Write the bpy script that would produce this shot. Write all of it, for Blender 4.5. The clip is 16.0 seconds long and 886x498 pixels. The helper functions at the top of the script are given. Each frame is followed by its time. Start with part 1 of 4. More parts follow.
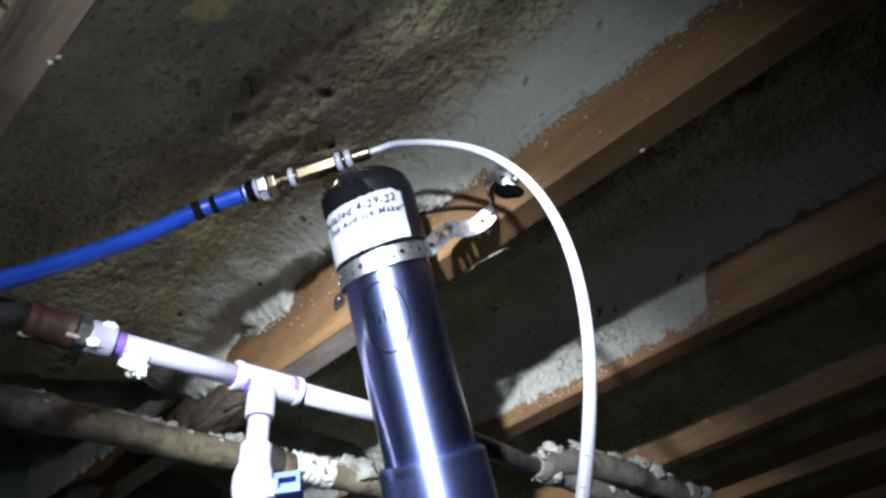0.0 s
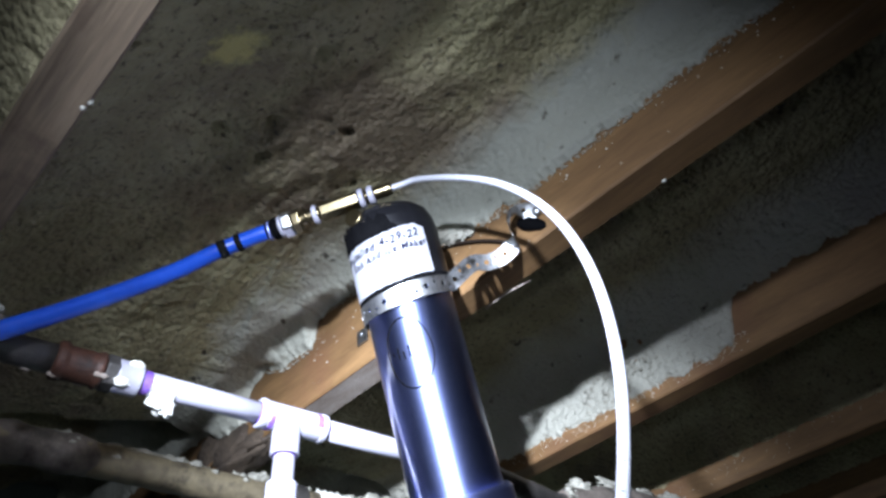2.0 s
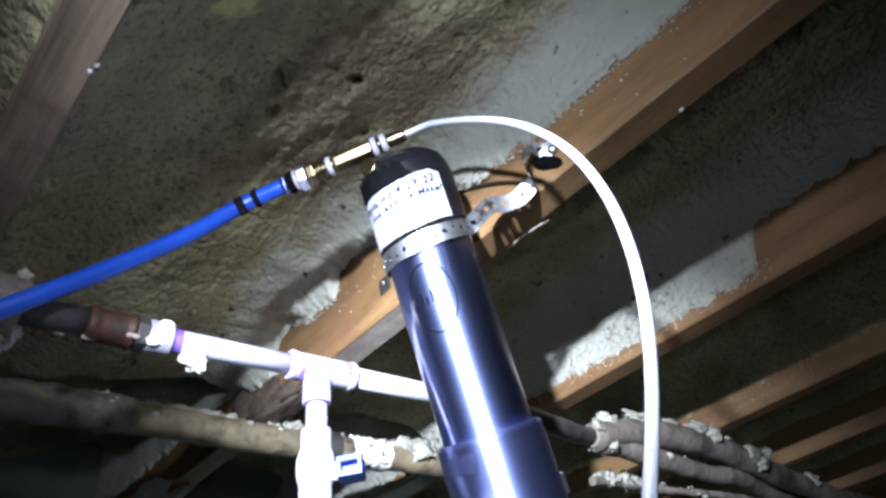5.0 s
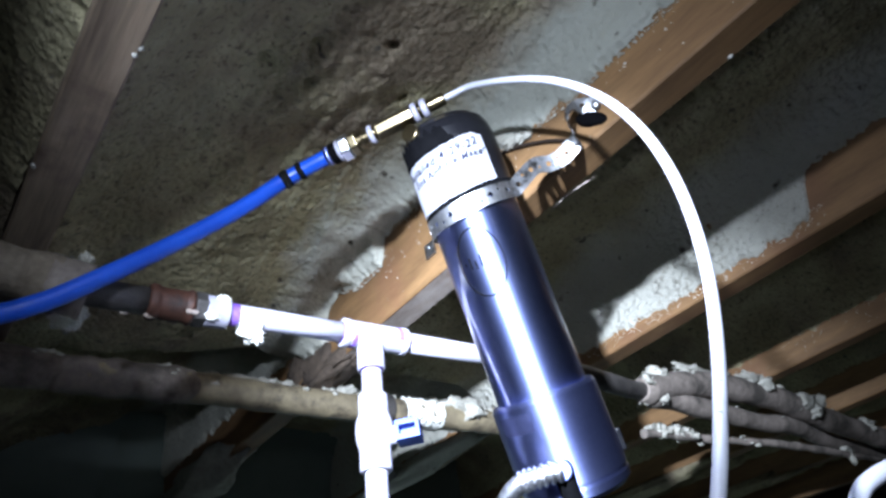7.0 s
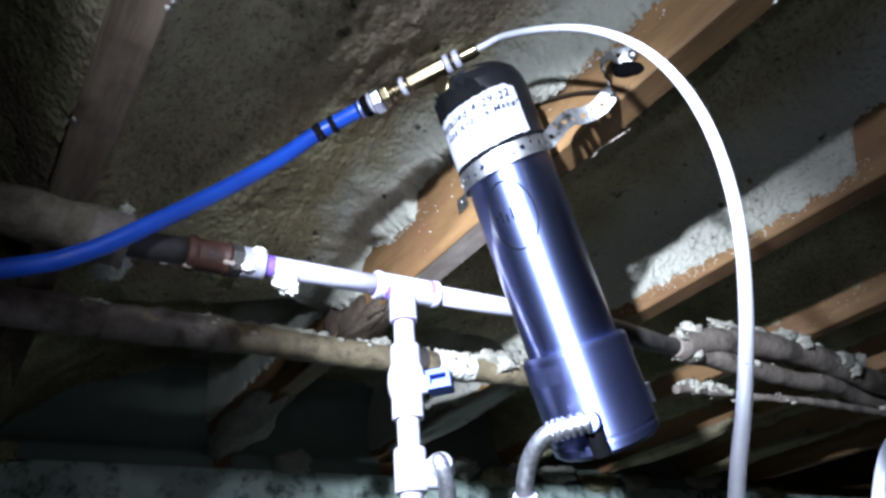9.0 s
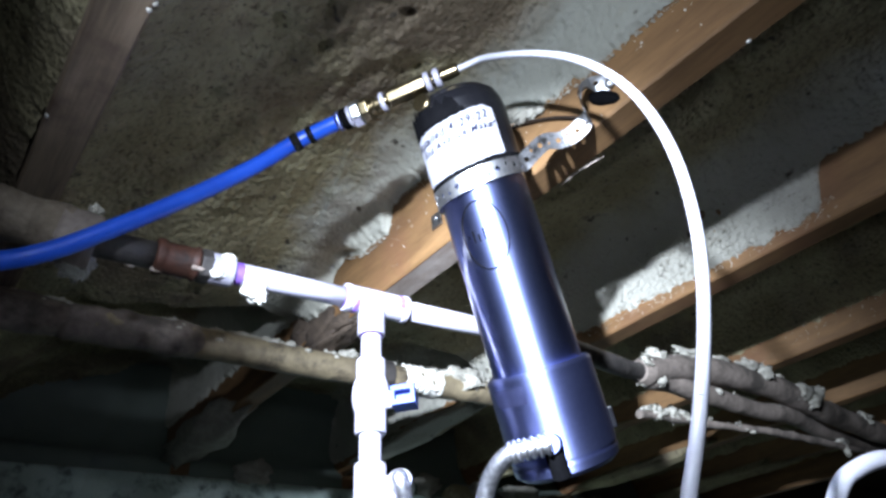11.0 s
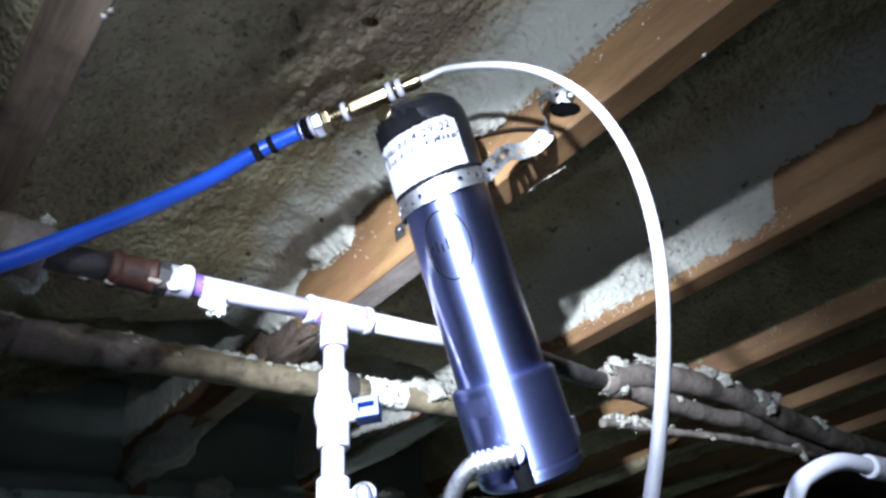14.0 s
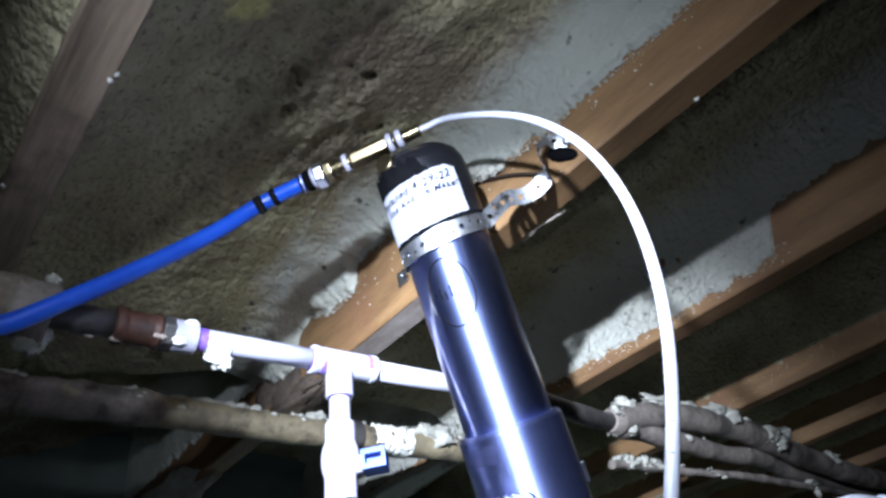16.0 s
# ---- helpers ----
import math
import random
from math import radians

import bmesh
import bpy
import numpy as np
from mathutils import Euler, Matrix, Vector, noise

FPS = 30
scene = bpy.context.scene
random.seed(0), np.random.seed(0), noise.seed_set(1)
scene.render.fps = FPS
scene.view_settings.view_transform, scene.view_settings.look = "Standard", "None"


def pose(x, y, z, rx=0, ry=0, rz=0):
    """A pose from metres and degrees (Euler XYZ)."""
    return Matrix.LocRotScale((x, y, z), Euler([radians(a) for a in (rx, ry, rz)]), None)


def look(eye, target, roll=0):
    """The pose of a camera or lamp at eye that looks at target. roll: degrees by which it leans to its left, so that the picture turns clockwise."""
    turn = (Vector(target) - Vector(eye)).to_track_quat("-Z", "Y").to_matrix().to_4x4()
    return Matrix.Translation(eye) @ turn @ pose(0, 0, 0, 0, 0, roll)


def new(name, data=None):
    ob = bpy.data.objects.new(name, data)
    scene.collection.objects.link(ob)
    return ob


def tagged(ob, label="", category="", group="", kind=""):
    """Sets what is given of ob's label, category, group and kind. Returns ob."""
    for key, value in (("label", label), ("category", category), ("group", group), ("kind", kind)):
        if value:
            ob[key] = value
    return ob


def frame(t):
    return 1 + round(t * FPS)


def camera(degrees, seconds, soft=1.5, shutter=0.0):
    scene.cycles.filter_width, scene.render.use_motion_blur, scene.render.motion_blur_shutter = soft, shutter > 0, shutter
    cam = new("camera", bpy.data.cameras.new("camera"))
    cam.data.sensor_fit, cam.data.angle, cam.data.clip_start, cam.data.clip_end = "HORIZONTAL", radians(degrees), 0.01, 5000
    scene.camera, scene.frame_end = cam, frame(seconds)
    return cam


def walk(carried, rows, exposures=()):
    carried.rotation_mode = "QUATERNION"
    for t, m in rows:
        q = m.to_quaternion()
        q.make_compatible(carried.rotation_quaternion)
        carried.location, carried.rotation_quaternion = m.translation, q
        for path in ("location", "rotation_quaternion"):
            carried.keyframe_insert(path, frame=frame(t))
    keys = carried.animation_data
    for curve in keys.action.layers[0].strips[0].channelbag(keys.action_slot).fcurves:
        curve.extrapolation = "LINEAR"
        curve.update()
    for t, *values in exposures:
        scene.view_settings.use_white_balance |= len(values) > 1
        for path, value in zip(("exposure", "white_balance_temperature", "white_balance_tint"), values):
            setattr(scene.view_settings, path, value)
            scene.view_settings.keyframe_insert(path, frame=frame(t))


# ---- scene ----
# ---- camera and walk ----
cam = camera(66.8, 16.0, soft=2.9)
PATH = [
    (0, (0.0053, 0.0009, 0.5990), (1.2385, 0.9510, 1.8545), -9.15),
    (0.5, (0.0049, -0.0019, 0.5979), (1.2045, 0.9427, 1.8898), -9.18),
    (1, (0.0013, 0.0042, 0.5988), (1.1740, 0.9317, 1.9272), -9.73),
    (1.5, (0.0039, 0.0016, 0.5970), (1.1536, 0.9362, 1.9404), -8.89),
    (2, (0.0019, 0.0042, 0.5987), (1.1564, 0.9384, 1.9382), -9.26),
    (2.5, (0.0012, 0.0019, 0.5986), (1.1396, 0.9379, 1.9507), -9.59),
    (3, (-0.0009, 0.0046, 0.6014), (1.1249, 0.9429, 1.9623), -10.52),
    (3.5, (0.0044, 0.0017, 0.5985), (1.1296, 0.9596, 1.9463), -10.25),
    (4, (0.0036, 0.0068, 0.5985), (1.1558, 0.9836, 1.9094), -11.43),
    (4.2, (0.0058, 0.0058, 0.5974), (1.1668, 1.0064, 1.8823), -10.99),
    (6.3, (-0.0069, 0.0086, 0.6013), (1.1723, 1.1093, 1.7836), -12.69),
    (6.5, (-0.0064, 0.0075, 0.6027), (1.1535, 1.1290, 1.7846), -12.31),
    (7, (-0.0079, 0.0096, 0.6038), (1.1231, 1.1975, 1.7482), -10.72),
    (7.5, (-0.0083, 0.0094, 0.6032), (1.0915, 1.2708, 1.6983), -10.05),
    (8, (-0.0089, 0.0078, 0.6022), (1.0711, 1.3083, 1.6709), -9.29),
    (8.5, (-0.0053, 0.0071, 0.5997), (1.0629, 1.3291, 1.6537), -8.10),
    (10.8, (-0.0040, 0.0033, 0.6025), (1.1203, 1.2720, 1.6638), -7.42),
    (11, (-0.0042, 0.0023, 0.6002), (1.1213, 1.2555, 1.6786), -6.62),
    (11.5, (-0.0042, 0.0028, 0.6021), (1.1373, 1.2198, 1.7048), -7.91),
    (12, (-0.0021, 0.0021, 0.6008), (1.1582, 1.1924, 1.7130), -8.87),
    (12.5, (0.0000, 0.0000, 0.6000), (1.1751, 1.1789, 1.7088), -8.94),
    (13, (0.0007, 0.0042, 0.5988), (1.1962, 1.1808, 1.6881), -8.79),
    (13.5, (-0.0018, 0.0042, 0.5994), (1.1971, 1.1803, 1.6854), -8.88),
    (14, (-0.0018, 0.0034, 0.6000), (1.1946, 1.1729, 1.6958), -8.92),
    (14.5, (-0.0028, 0.0030, 0.6001), (1.1962, 1.1586, 1.7078), -8.39),
    (15, (-0.0041, 0.0019, 0.6015), (1.1994, 1.1476, 1.7146), -9.05),
    (15.5, (-0.0065, 0.0013, 0.6019), (1.1767, 1.1265, 1.7568), -9.87),
    (16, (-0.0082, -0.0017, 0.6046), (1.1545, 1.1096, 1.7934), -10.88),
]
walk(cam, [(t, look(eye, target, roll)) for t, eye, target, roll in PATH],
     [(0.0, -0.08, 6700, 10), (0.5, 0.22, 6600, 10), (1.0, 0.46, 6600, 10), (2.0, 0.24, 6500, 10), (2.5, 0.27, 6450, 10), (3.0, -0.1, 6450, 10), (3.5, 0.25, 6450, 10), (4.0, 0.5, 6450, 10), (6.5, 0.55, 6350, 10), (7.5, 0.28, 6100, 10),
      (8.0, -0.25, 6100, 10), (8.5, 0.3, 6350, 10), (11.0, 0.55, 6450, 10), (11.5, 0.4, 6400, 10), (12.5, 0.06, 6250, 10), (13.0, 0.2, 6250, 10), (13.5, 0.5, 6300, 10), (14.5, 0.68, 6400, 10), (15.5, 0.2, 6250, 10), (16.0, 0.36, 6200, 10)])

# ---- light ----
world = bpy.data.worlds.new("crawlspace_dark")
scene.world = world
world.use_nodes = True
world.node_tree.nodes["Background"].inputs[0].default_value = (0.55, 0.62, 0.7, 1)
world.node_tree.nodes["Background"].inputs[1].default_value = 0.016


def spot(name, eye, target, watts, degrees, blend, radius, colour):
    data = bpy.data.lights.new(name, "SPOT")
    data.energy, data.spot_size, data.spot_blend = watts, radians(degrees), blend
    data.shadow_soft_size, data.color = radius, colour
    ob = new(name, data)
    ob.matrix_world = look(eye, target)
    return ob


# the inspector's torch, held up to the side of the lens: a wide spill and a hot core; a weak fill added at the lens
# stands in for bounced light
TORCH = (-0.15, 0.010, 0.910)
TINT = (0.718, 0.82, 1.0)
spot("torch_spill", TORCH, (0.53, 0.48, 0.95), 14.5, 86, 1.0, 0.011, TINT)
spot("torch_core", TORCH, (0.58, 0.535, 0.80), 190.0, 56, 1.0, 0.011, TINT)
spot("lens_lamp", (-0.03, -0.05, 0.64), (0.60, 0.62, 0.95), 2.6, 110, 1.0, 0.03, TINT)

# ---- materials ----


def material(name, dark, light, rough=0.6, metal=0.0, scale=20.0, stretch=(1, 1, 1), bump=0.0, bump_scale=200.0,
             spots=None, spot_scale=6.0, spot_edge=(0.55, 0.68), coat=0.0, fine=0.35, bump_mm=1.0, coat_rough=0.06, spec=0.5):
    """Two-scale noise between two colours, optional stains, and fine relief."""
    m = bpy.data.materials.new(name)
    m.use_nodes = True
    n, l = m.node_tree.nodes, m.node_tree.links
    b = n["Principled BSDF"]
    tc, mp = n.new("ShaderNodeTexCoord"), n.new("ShaderNodeMapping")
    mp.inputs["Scale"].default_value = stretch
    l.new(tc.outputs["Object"], mp.inputs["Vector"])
    a, c = n.new("ShaderNodeTexNoise"), n.new("ShaderNodeTexNoise")
    a.inputs["Scale"].default_value, a.inputs["Detail"].default_value = scale, 5
    c.inputs["Scale"].default_value, c.inputs["Detail"].default_value = scale * 7, 4
    for q in (a, c):
        l.new(mp.outputs[0], q.inputs["Vector"])
    mix = n.new("ShaderNodeMath")
    mix.operation = "MULTIPLY_ADD"
    mix.inputs[1].default_value = fine
    l.new(c.outputs["Fac"], mix.inputs[0])
    part_a = n.new("ShaderNodeMath")
    part_a.operation = "MULTIPLY"
    part_a.inputs[1].default_value = 1 - fine
    l.new(a.outputs["Fac"], part_a.inputs[0])
    l.new(part_a.outputs[0], mix.inputs[2])
    ramp = n.new("ShaderNodeValToRGB")
    ramp.color_ramp.elements[0].position, ramp.color_ramp.elements[1].position = 0.32, 0.68
    ramp.color_ramp.elements[0].color, ramp.color_ramp.elements[1].color = (*dark, 1), (*light, 1)
    l.new(mix.outputs[0], ramp.inputs[0])
    out = ramp.outputs[0]
    if spots:
        s = n.new("ShaderNodeTexNoise")
        s.inputs["Scale"].default_value, s.inputs["Detail"].default_value, s.inputs["Roughness"].default_value = spot_scale, 6, 0.65
        l.new(tc.outputs["Object"], s.inputs["Vector"])
        r = n.new("ShaderNodeMapRange")
        r.inputs["From Min"].default_value, r.inputs["From Max"].default_value = spot_edge
        l.new(s.outputs["Fac"], r.inputs["Value"])
        mx = n.new("ShaderNodeMix")
        mx.data_type = "RGBA"
        l.new(r.outputs[0], mx.inputs[0])
        l.new(out, mx.inputs[6])
        mx.inputs[7].default_value = (*spots, 1)
        out = mx.outputs[2]
    l.new(out, b.inputs["Base Color"])
    b.inputs["Roughness"].default_value, b.inputs["Metallic"].default_value = rough, metal
    b.inputs["Specular IOR Level"].default_value = spec
    b.inputs["Coat Weight"].default_value, b.inputs["Coat Roughness"].default_value = coat, coat_rough
    if bump:
        f = n.new("ShaderNodeTexNoise")
        f.inputs["Scale"].default_value, f.inputs["Detail"].default_value = bump_scale, 4
        l.new(mp.outputs[0], f.inputs["Vector"])
        bp = n.new("ShaderNodeBump")
        bp.inputs["Strength"].default_value, bp.inputs["Distance"].default_value = bump, 0.001 * bump_mm
        l.new(f.outputs["Fac"], bp.inputs["Height"])
        l.new(bp.outputs[0], b.inputs["Normal"])
    return m


YELLOW_SPOT = (0.135, 0.298, 1.121)


def foam_material():
    """Aged spray foam: pebbled and pitted, with olive and brown patches and pale fresh skin."""
    m = bpy.data.materials.new("spray_foam")
    m.use_nodes = True
    n, l = m.node_tree.nodes, m.node_tree.links
    b = n["Principled BSDF"]
    tc = n.new("ShaderNodeTexCoord")

    def tex(scale, detail, rough=0.55):
        q = n.new("ShaderNodeTexNoise")
        q.inputs["Scale"].default_value, q.inputs["Detail"].default_value, q.inputs["Roughness"].default_value = scale, detail, rough
        l.new(tc.outputs["Object"], q.inputs["Vector"])
        return q.outputs["Fac"]

    def blend(colour_in, colour, fac, lo, hi):
        r = n.new("ShaderNodeMapRange")
        r.inputs["From Min"].default_value, r.inputs["From Max"].default_value = lo, hi
        l.new(fac, r.inputs["Value"])
        mx = n.new("ShaderNodeMix")
        mx.data_type = "RGBA"
        l.new(r.outputs[0], mx.inputs[0])
        if isinstance(colour_in, tuple):
            mx.inputs[6].default_value = (*colour_in, 1)
        else:
            l.new(colour_in, mx.inputs[6])
        mx.inputs[7].default_value = (*colour, 1)
        return mx.outputs[2]

    c = blend((0.265, 0.228, 0.128), (0.43, 0.382, 0.225), tex(9, 6), 0.38, 0.64)
    c = blend(c, (0.205, 0.16, 0.105), tex(5.5, 5, 0.6), 0.50, 0.64)
    c = blend(c, (0.33, 0.30, 0.165), tex(7.3, 4), 0.54, 0.68)
    c = blend(c, (0.44, 0.39, 0.25), tex(3.1, 5), 0.58, 0.72)
    c = blend(c, (0.115, 0.095, 0.058), tex(150, 3, 0.6), 0.54, 0.72)
    # paler, fresher skin where the foam was sprayed up against the joists
    at = n.new("ShaderNodeSeparateXYZ")
    l.new(tc.outputs["Object"], at.inputs[0])
    wander = tex(13, 5, 0.6)
    skins = []
    for lo, hi in ((0.385, 0.425), (0.765, 0.825)):
        ma = n.new("ShaderNodeMath")
        ma.operation = "MULTIPLY_ADD"
        ma.inputs[1].default_value = 0.10
        l.new(wander, ma.inputs[0])
        l.new(at.outputs[0], ma.inputs[2])
        end = n.new("ShaderNodeMath")
        end.operation = "LESS_THAN"
        l.new(at.outputs[0], end.inputs[0])
        end.inputs[1].default_value = 0.47 if lo < 0.5 else 0.87
        r = n.new("ShaderNodeMapRange")
        r.inputs["From Min"].default_value, r.inputs["From Max"].default_value = lo + 0.05, hi + 0.05
        l.new(ma.outputs[0], r.inputs["Value"])
        both = n.new("ShaderNodeMath")
        both.operation = "MULTIPLY"
        l.new(r.outputs[0], both.inputs[0])
        l.new(end.outputs[0], both.inputs[1])
        skins.append(both.outputs[0])
        c = blend(c, (0.305, 0.305, 0.255) if lo < 0.5 else (0.41, 0.395, 0.33), both.outputs[0], 0.0, 1.0)
    # the freshest, whitest skin lies at the deep end of the joist beside the filter
    deep = n.new("ShaderNodeMapRange")
    deep.inputs["From Min"].default_value, deep.inputs["From Max"].default_value = 0.40, 0.56
    l.new(at.outputs[1], deep.inputs["Value"])
    reach = n.new("ShaderNodeMath")
    reach.operation = "MULTIPLY_ADD"
    l.new(wander, reach.inputs[0])
    reach.inputs[1].default_value = 0.12
    l.new(at.outputs[0], reach.inputs[2])
    skin = n.new("ShaderNodeMapRange")
    skin.inputs["From Min"].default_value, skin.inputs["From Max"].default_value = 0.405, 0.445
    l.new(reach.outputs[0], skin.inputs["Value"])
    this_bay = n.new("ShaderNodeMath")
    this_bay.operation = "LESS_THAN"
    l.new(at.outputs[0], this_bay.inputs[0])
    this_bay.inputs[1].default_value = 0.47
    bay_skin = n.new("ShaderNodeMath")
    bay_skin.operation = "MULTIPLY"
    l.new(skin.outputs[0], bay_skin.inputs[0])
    l.new(this_bay.outputs[0], bay_skin.inputs[1])
    fresh = n.new("ShaderNodeMath")
    fresh.operation = "MULTIPLY"
    l.new(deep.outputs[0], fresh.inputs[0])
    l.new(bay_skin.outputs[0], fresh.inputs[1])
    c = blend(c, (0.47, 0.46, 0.38), fresh.outputs[0], 0.0, 1.0)
    c = blend(c, (0.06, 0.05, 0.035), tex(52, 3, 0.5), 0.67, 0.76)
    # a small yellow blotch of unmixed spray
    far = n.new("ShaderNodeVectorMath")
    far.operation = "DISTANCE"
    l.new(tc.outputs["Object"], far.inputs[0])
    far.inputs[1].default_value = YELLOW_SPOT
    near = n.new("ShaderNodeMath")
    near.operation = "MULTIPLY_ADD"
    l.new(tex(70, 4, 0.6), near.inputs[0])
    near.inputs[1].default_value = 0.05
    l.new(far.outputs["Value"], near.inputs[2])
    c = blend(c, (0.64, 0.57, 0.23), near.outputs[0], 0.053, 0.036)
    l.new(c, b.inputs["Base Color"])
    b.inputs["Roughness"].default_value = 0.8
    v = n.new("ShaderNodeTexVoronoi")
    v.feature = "SMOOTH_F1"
    v.inputs["Scale"].default_value, v.inputs["Smoothness"].default_value = 140, 0.35
    l.new(tc.outputs["Object"], v.inputs["Vector"])
    one, two = n.new("ShaderNodeBump"), n.new("ShaderNodeBump")
    one.inputs["Strength"].default_value, one.inputs["Distance"].default_value, one.invert = 0.5, 0.005, True
    two.inputs["Strength"].default_value, two.inputs["Distance"].default_value = 0.6, 0.005
    l.new(v.outputs["Distance"], one.inputs["Height"])
    l.new(tex(210, 6, 0.62), two.inputs["Height"])
    l.new(one.outputs[0], two.inputs["Normal"])
    for bump, strong, worn in ((one, 0.80, -0.62), (two, 0.80, -0.30)):
        left = n.new("ShaderNodeMath")
        left.operation = "MULTIPLY_ADD"
        l.new(skins[0], left.inputs[0])
        left.inputs[1].default_value, left.inputs[2].default_value = worn * strong, strong
        l.new(left.outputs[0], bump.inputs["Strength"])
    l.new(two.outputs[0], b.inputs["Normal"])
    return m


FOAM = foam_material()
FOAM_OLD = material("old_foam", (0.25, 0.235, 0.19), (0.46, 0.44, 0.37), 0.9, scale=40, bump=1.0, bump_scale=260, bump_mm=4)
FOAM_WHITE = material("fresh_foam", (0.62, 0.60, 0.52), (0.82, 0.80, 0.72), 0.85, scale=30, bump=1.0, bump_scale=260, bump_mm=3)
WOOD = material("old_fir", (0.125, 0.066, 0.026), (0.25, 0.138, 0.056), 0.65, scale=9, stretch=(5, 0.7, 5), bump=0.5, bump_scale=60,
                spots=(0.16, 0.07, 0.035), spot_scale=4, spot_edge=(0.55, 0.75), bump_mm=0.8)
WOOD_PALE = material("grey_fir", (0.10, 0.072, 0.048), (0.31, 0.23, 0.155), 0.7, scale=7, stretch=(7, 0.5, 7), bump=0.5, bump_scale=60,
                     spots=(0.075, 0.045, 0.03), spot_scale=7, spot_edge=(0.50, 0.68), bump_mm=0.8)
CONCRETE = material("old_concrete", (0.32, 0.42, 0.36), (0.54, 0.63, 0.56), 0.9, scale=5, bump=1.0, bump_scale=120, bump_mm=4,
                    spots=(0.04, 0.055, 0.05), spot_scale=15, spot_edge=(0.50, 0.64))
RIM = material("painted_rim_board", (0.10, 0.125, 0.105), (0.15, 0.18, 0.15), 0.7, scale=3, bump=0.3, bump_scale=30, bump_mm=2)
# dark brown of the joist's crust, also used to paint shadow beside it
CRUST_SHADE = material("crust_and_shade", (0.035, 0.024, 0.017), (0.11, 0.078, 0.052), 0.85, scale=30, bump=1.0, bump_scale=200, bump_mm=4)
DUST = material("foam_dust", (0.22, 0.165, 0.13), (0.42, 0.36, 0.31), 0.9, scale=26, stretch=(3, 0.6, 1), bump=0.6, bump_scale=220, bump_mm=1.2)
DIRT = material("dirt", (0.06, 0.05, 0.04), (0.16, 0.13, 0.10), 0.95, scale=4, bump=1.0, bump_scale=60, bump_mm=8)
PLYWOOD = material("subfloor_boards", (0.13, 0.08, 0.05), (0.22, 0.14, 0.09), 0.8, scale=6, stretch=(1, 5, 1))
# black plastic in pale blue metal: sheen and lens bloom are put into the colour
GLOSS_SHEEN = material("black_gloss_blue_sheen", (0.25, 0.30, 0.60), (0.32, 0.375, 0.70), 0.43, 1.0, scale=30, bump=0.12, bump_scale=26, coat=1.0, coat_rough=0.045)
SATIN_SHEEN = material("black_satin_blue_sheen", (0.17, 0.20, 0.42), (0.215, 0.25, 0.50), 0.43, 0.985, coat=0.3, coat_rough=0.12, scale=40, bump=0.12, bump_scale=90, bump_mm=0.3)
# darker copy of the satin cap colour, for a slot's shade
SLOT_SHADE = material("slot_shade_plastic", (0.09, 0.10, 0.22), (0.12, 0.135, 0.27), 0.40, 0.985, scale=40)
BLACK_TOP = material("black_cap_plastic", (0.003, 0.003, 0.004), (0.006, 0.006, 0.007), 0.36, spec=0.16, scale=40, bump=0.2, bump_scale=200, bump_mm=0.3)
BLACK_MATT = material("black_matt_tape", (0.0012, 0.0012, 0.0016), (0.003, 0.003, 0.0035), 0.85, spec=0.04, scale=60, bump=0.5, bump_scale=120)
PAPER = material("white_paper_tape", (0.20, 0.20, 0.225), (0.26, 0.26, 0.29), 0.7, scale=25, bump=0.25, bump_scale=60)
INK = material("ballpoint_ink", (0.004, 0.004, 0.012), (0.01, 0.01, 0.024), 0.7, spec=0.1)
BRASS = material("brass", (0.17, 0.135, 0.075), (0.31, 0.25, 0.145), 0.28, 1.0, scale=60, bump=0.1, bump_scale=300)
STEEL = material("galvanised_steel", (0.22, 0.22, 0.22), (0.46, 0.46, 0.47), 0.42, 1.0, scale=70, spots=(0.07, 0.065, 0.06), spot_scale=60, spot_edge=(0.54, 0.66), bump=0.3, bump_scale=220, bump_mm=0.4)
CHROME = material("bright_steel", (0.70, 0.70, 0.72), (0.85, 0.85, 0.87), 0.30, 1.0, scale=60)
BRAID = material("steel_braid", (0.30, 0.30, 0.32), (0.75, 0.75, 0.78), 0.40, 1.0, scale=160, bump=0.8, bump_scale=500, bump_mm=0.8)
PVC = material("white_pvc", (0.285, 0.272, 0.325), (0.35, 0.337, 0.395), 0.35, scale=14, bump=0.05, bump_scale=300)
PRIMER = material("purple_primer", (0.085, 0.033, 0.24), (0.22, 0.12, 0.42), 0.45, scale=60)
WHITE_TUBE = material("white_poly_tube", (0.45, 0.45, 0.50), (0.53, 0.53, 0.58), 0.32, scale=40)
BLUE_TUBE = material("blue_poly_tube", (0.005, 0.042, 0.33), (0.010, 0.072, 0.46), 0.38, scale=30, bump=0.05, bump_scale=200)
BLUE_HANDLE = material("blue_handle_plastic", (0.003, 0.026, 0.21), (0.006, 0.045, 0.29), 0.5, scale=40)
RUST = material("rusty_iron", (0.018, 0.009, 0.006), (0.10, 0.038, 0.022), 0.6, 0.2, scale=55, bump=0.8, bump_scale=200)
IRON = material("dark_iron", (0.035, 0.032, 0.03), (0.085, 0.075, 0.068), 0.55, 0.3, scale=50, bump=0.7, bump_scale=200)
PIPE_TAN = material("tan_painted_pipe", (0.12, 0.095, 0.06), (0.26, 0.21, 0.125), 0.6, scale=16, bump=0.6, bump_scale=150, bump_mm=1.5,
                    spots=(0.05, 0.038, 0.027), spot_scale=22, spot_edge=(0.48, 0.64))
WRAP = material("grey_pipe_wrap", (0.10, 0.082, 0.066), (0.25, 0.205, 0.17), 0.8, scale=22, bump=0.6, bump_scale=70, bump_mm=3,
                spots=(0.06, 0.05, 0.04), spot_scale=17, spot_edge=(0.50, 0.64))
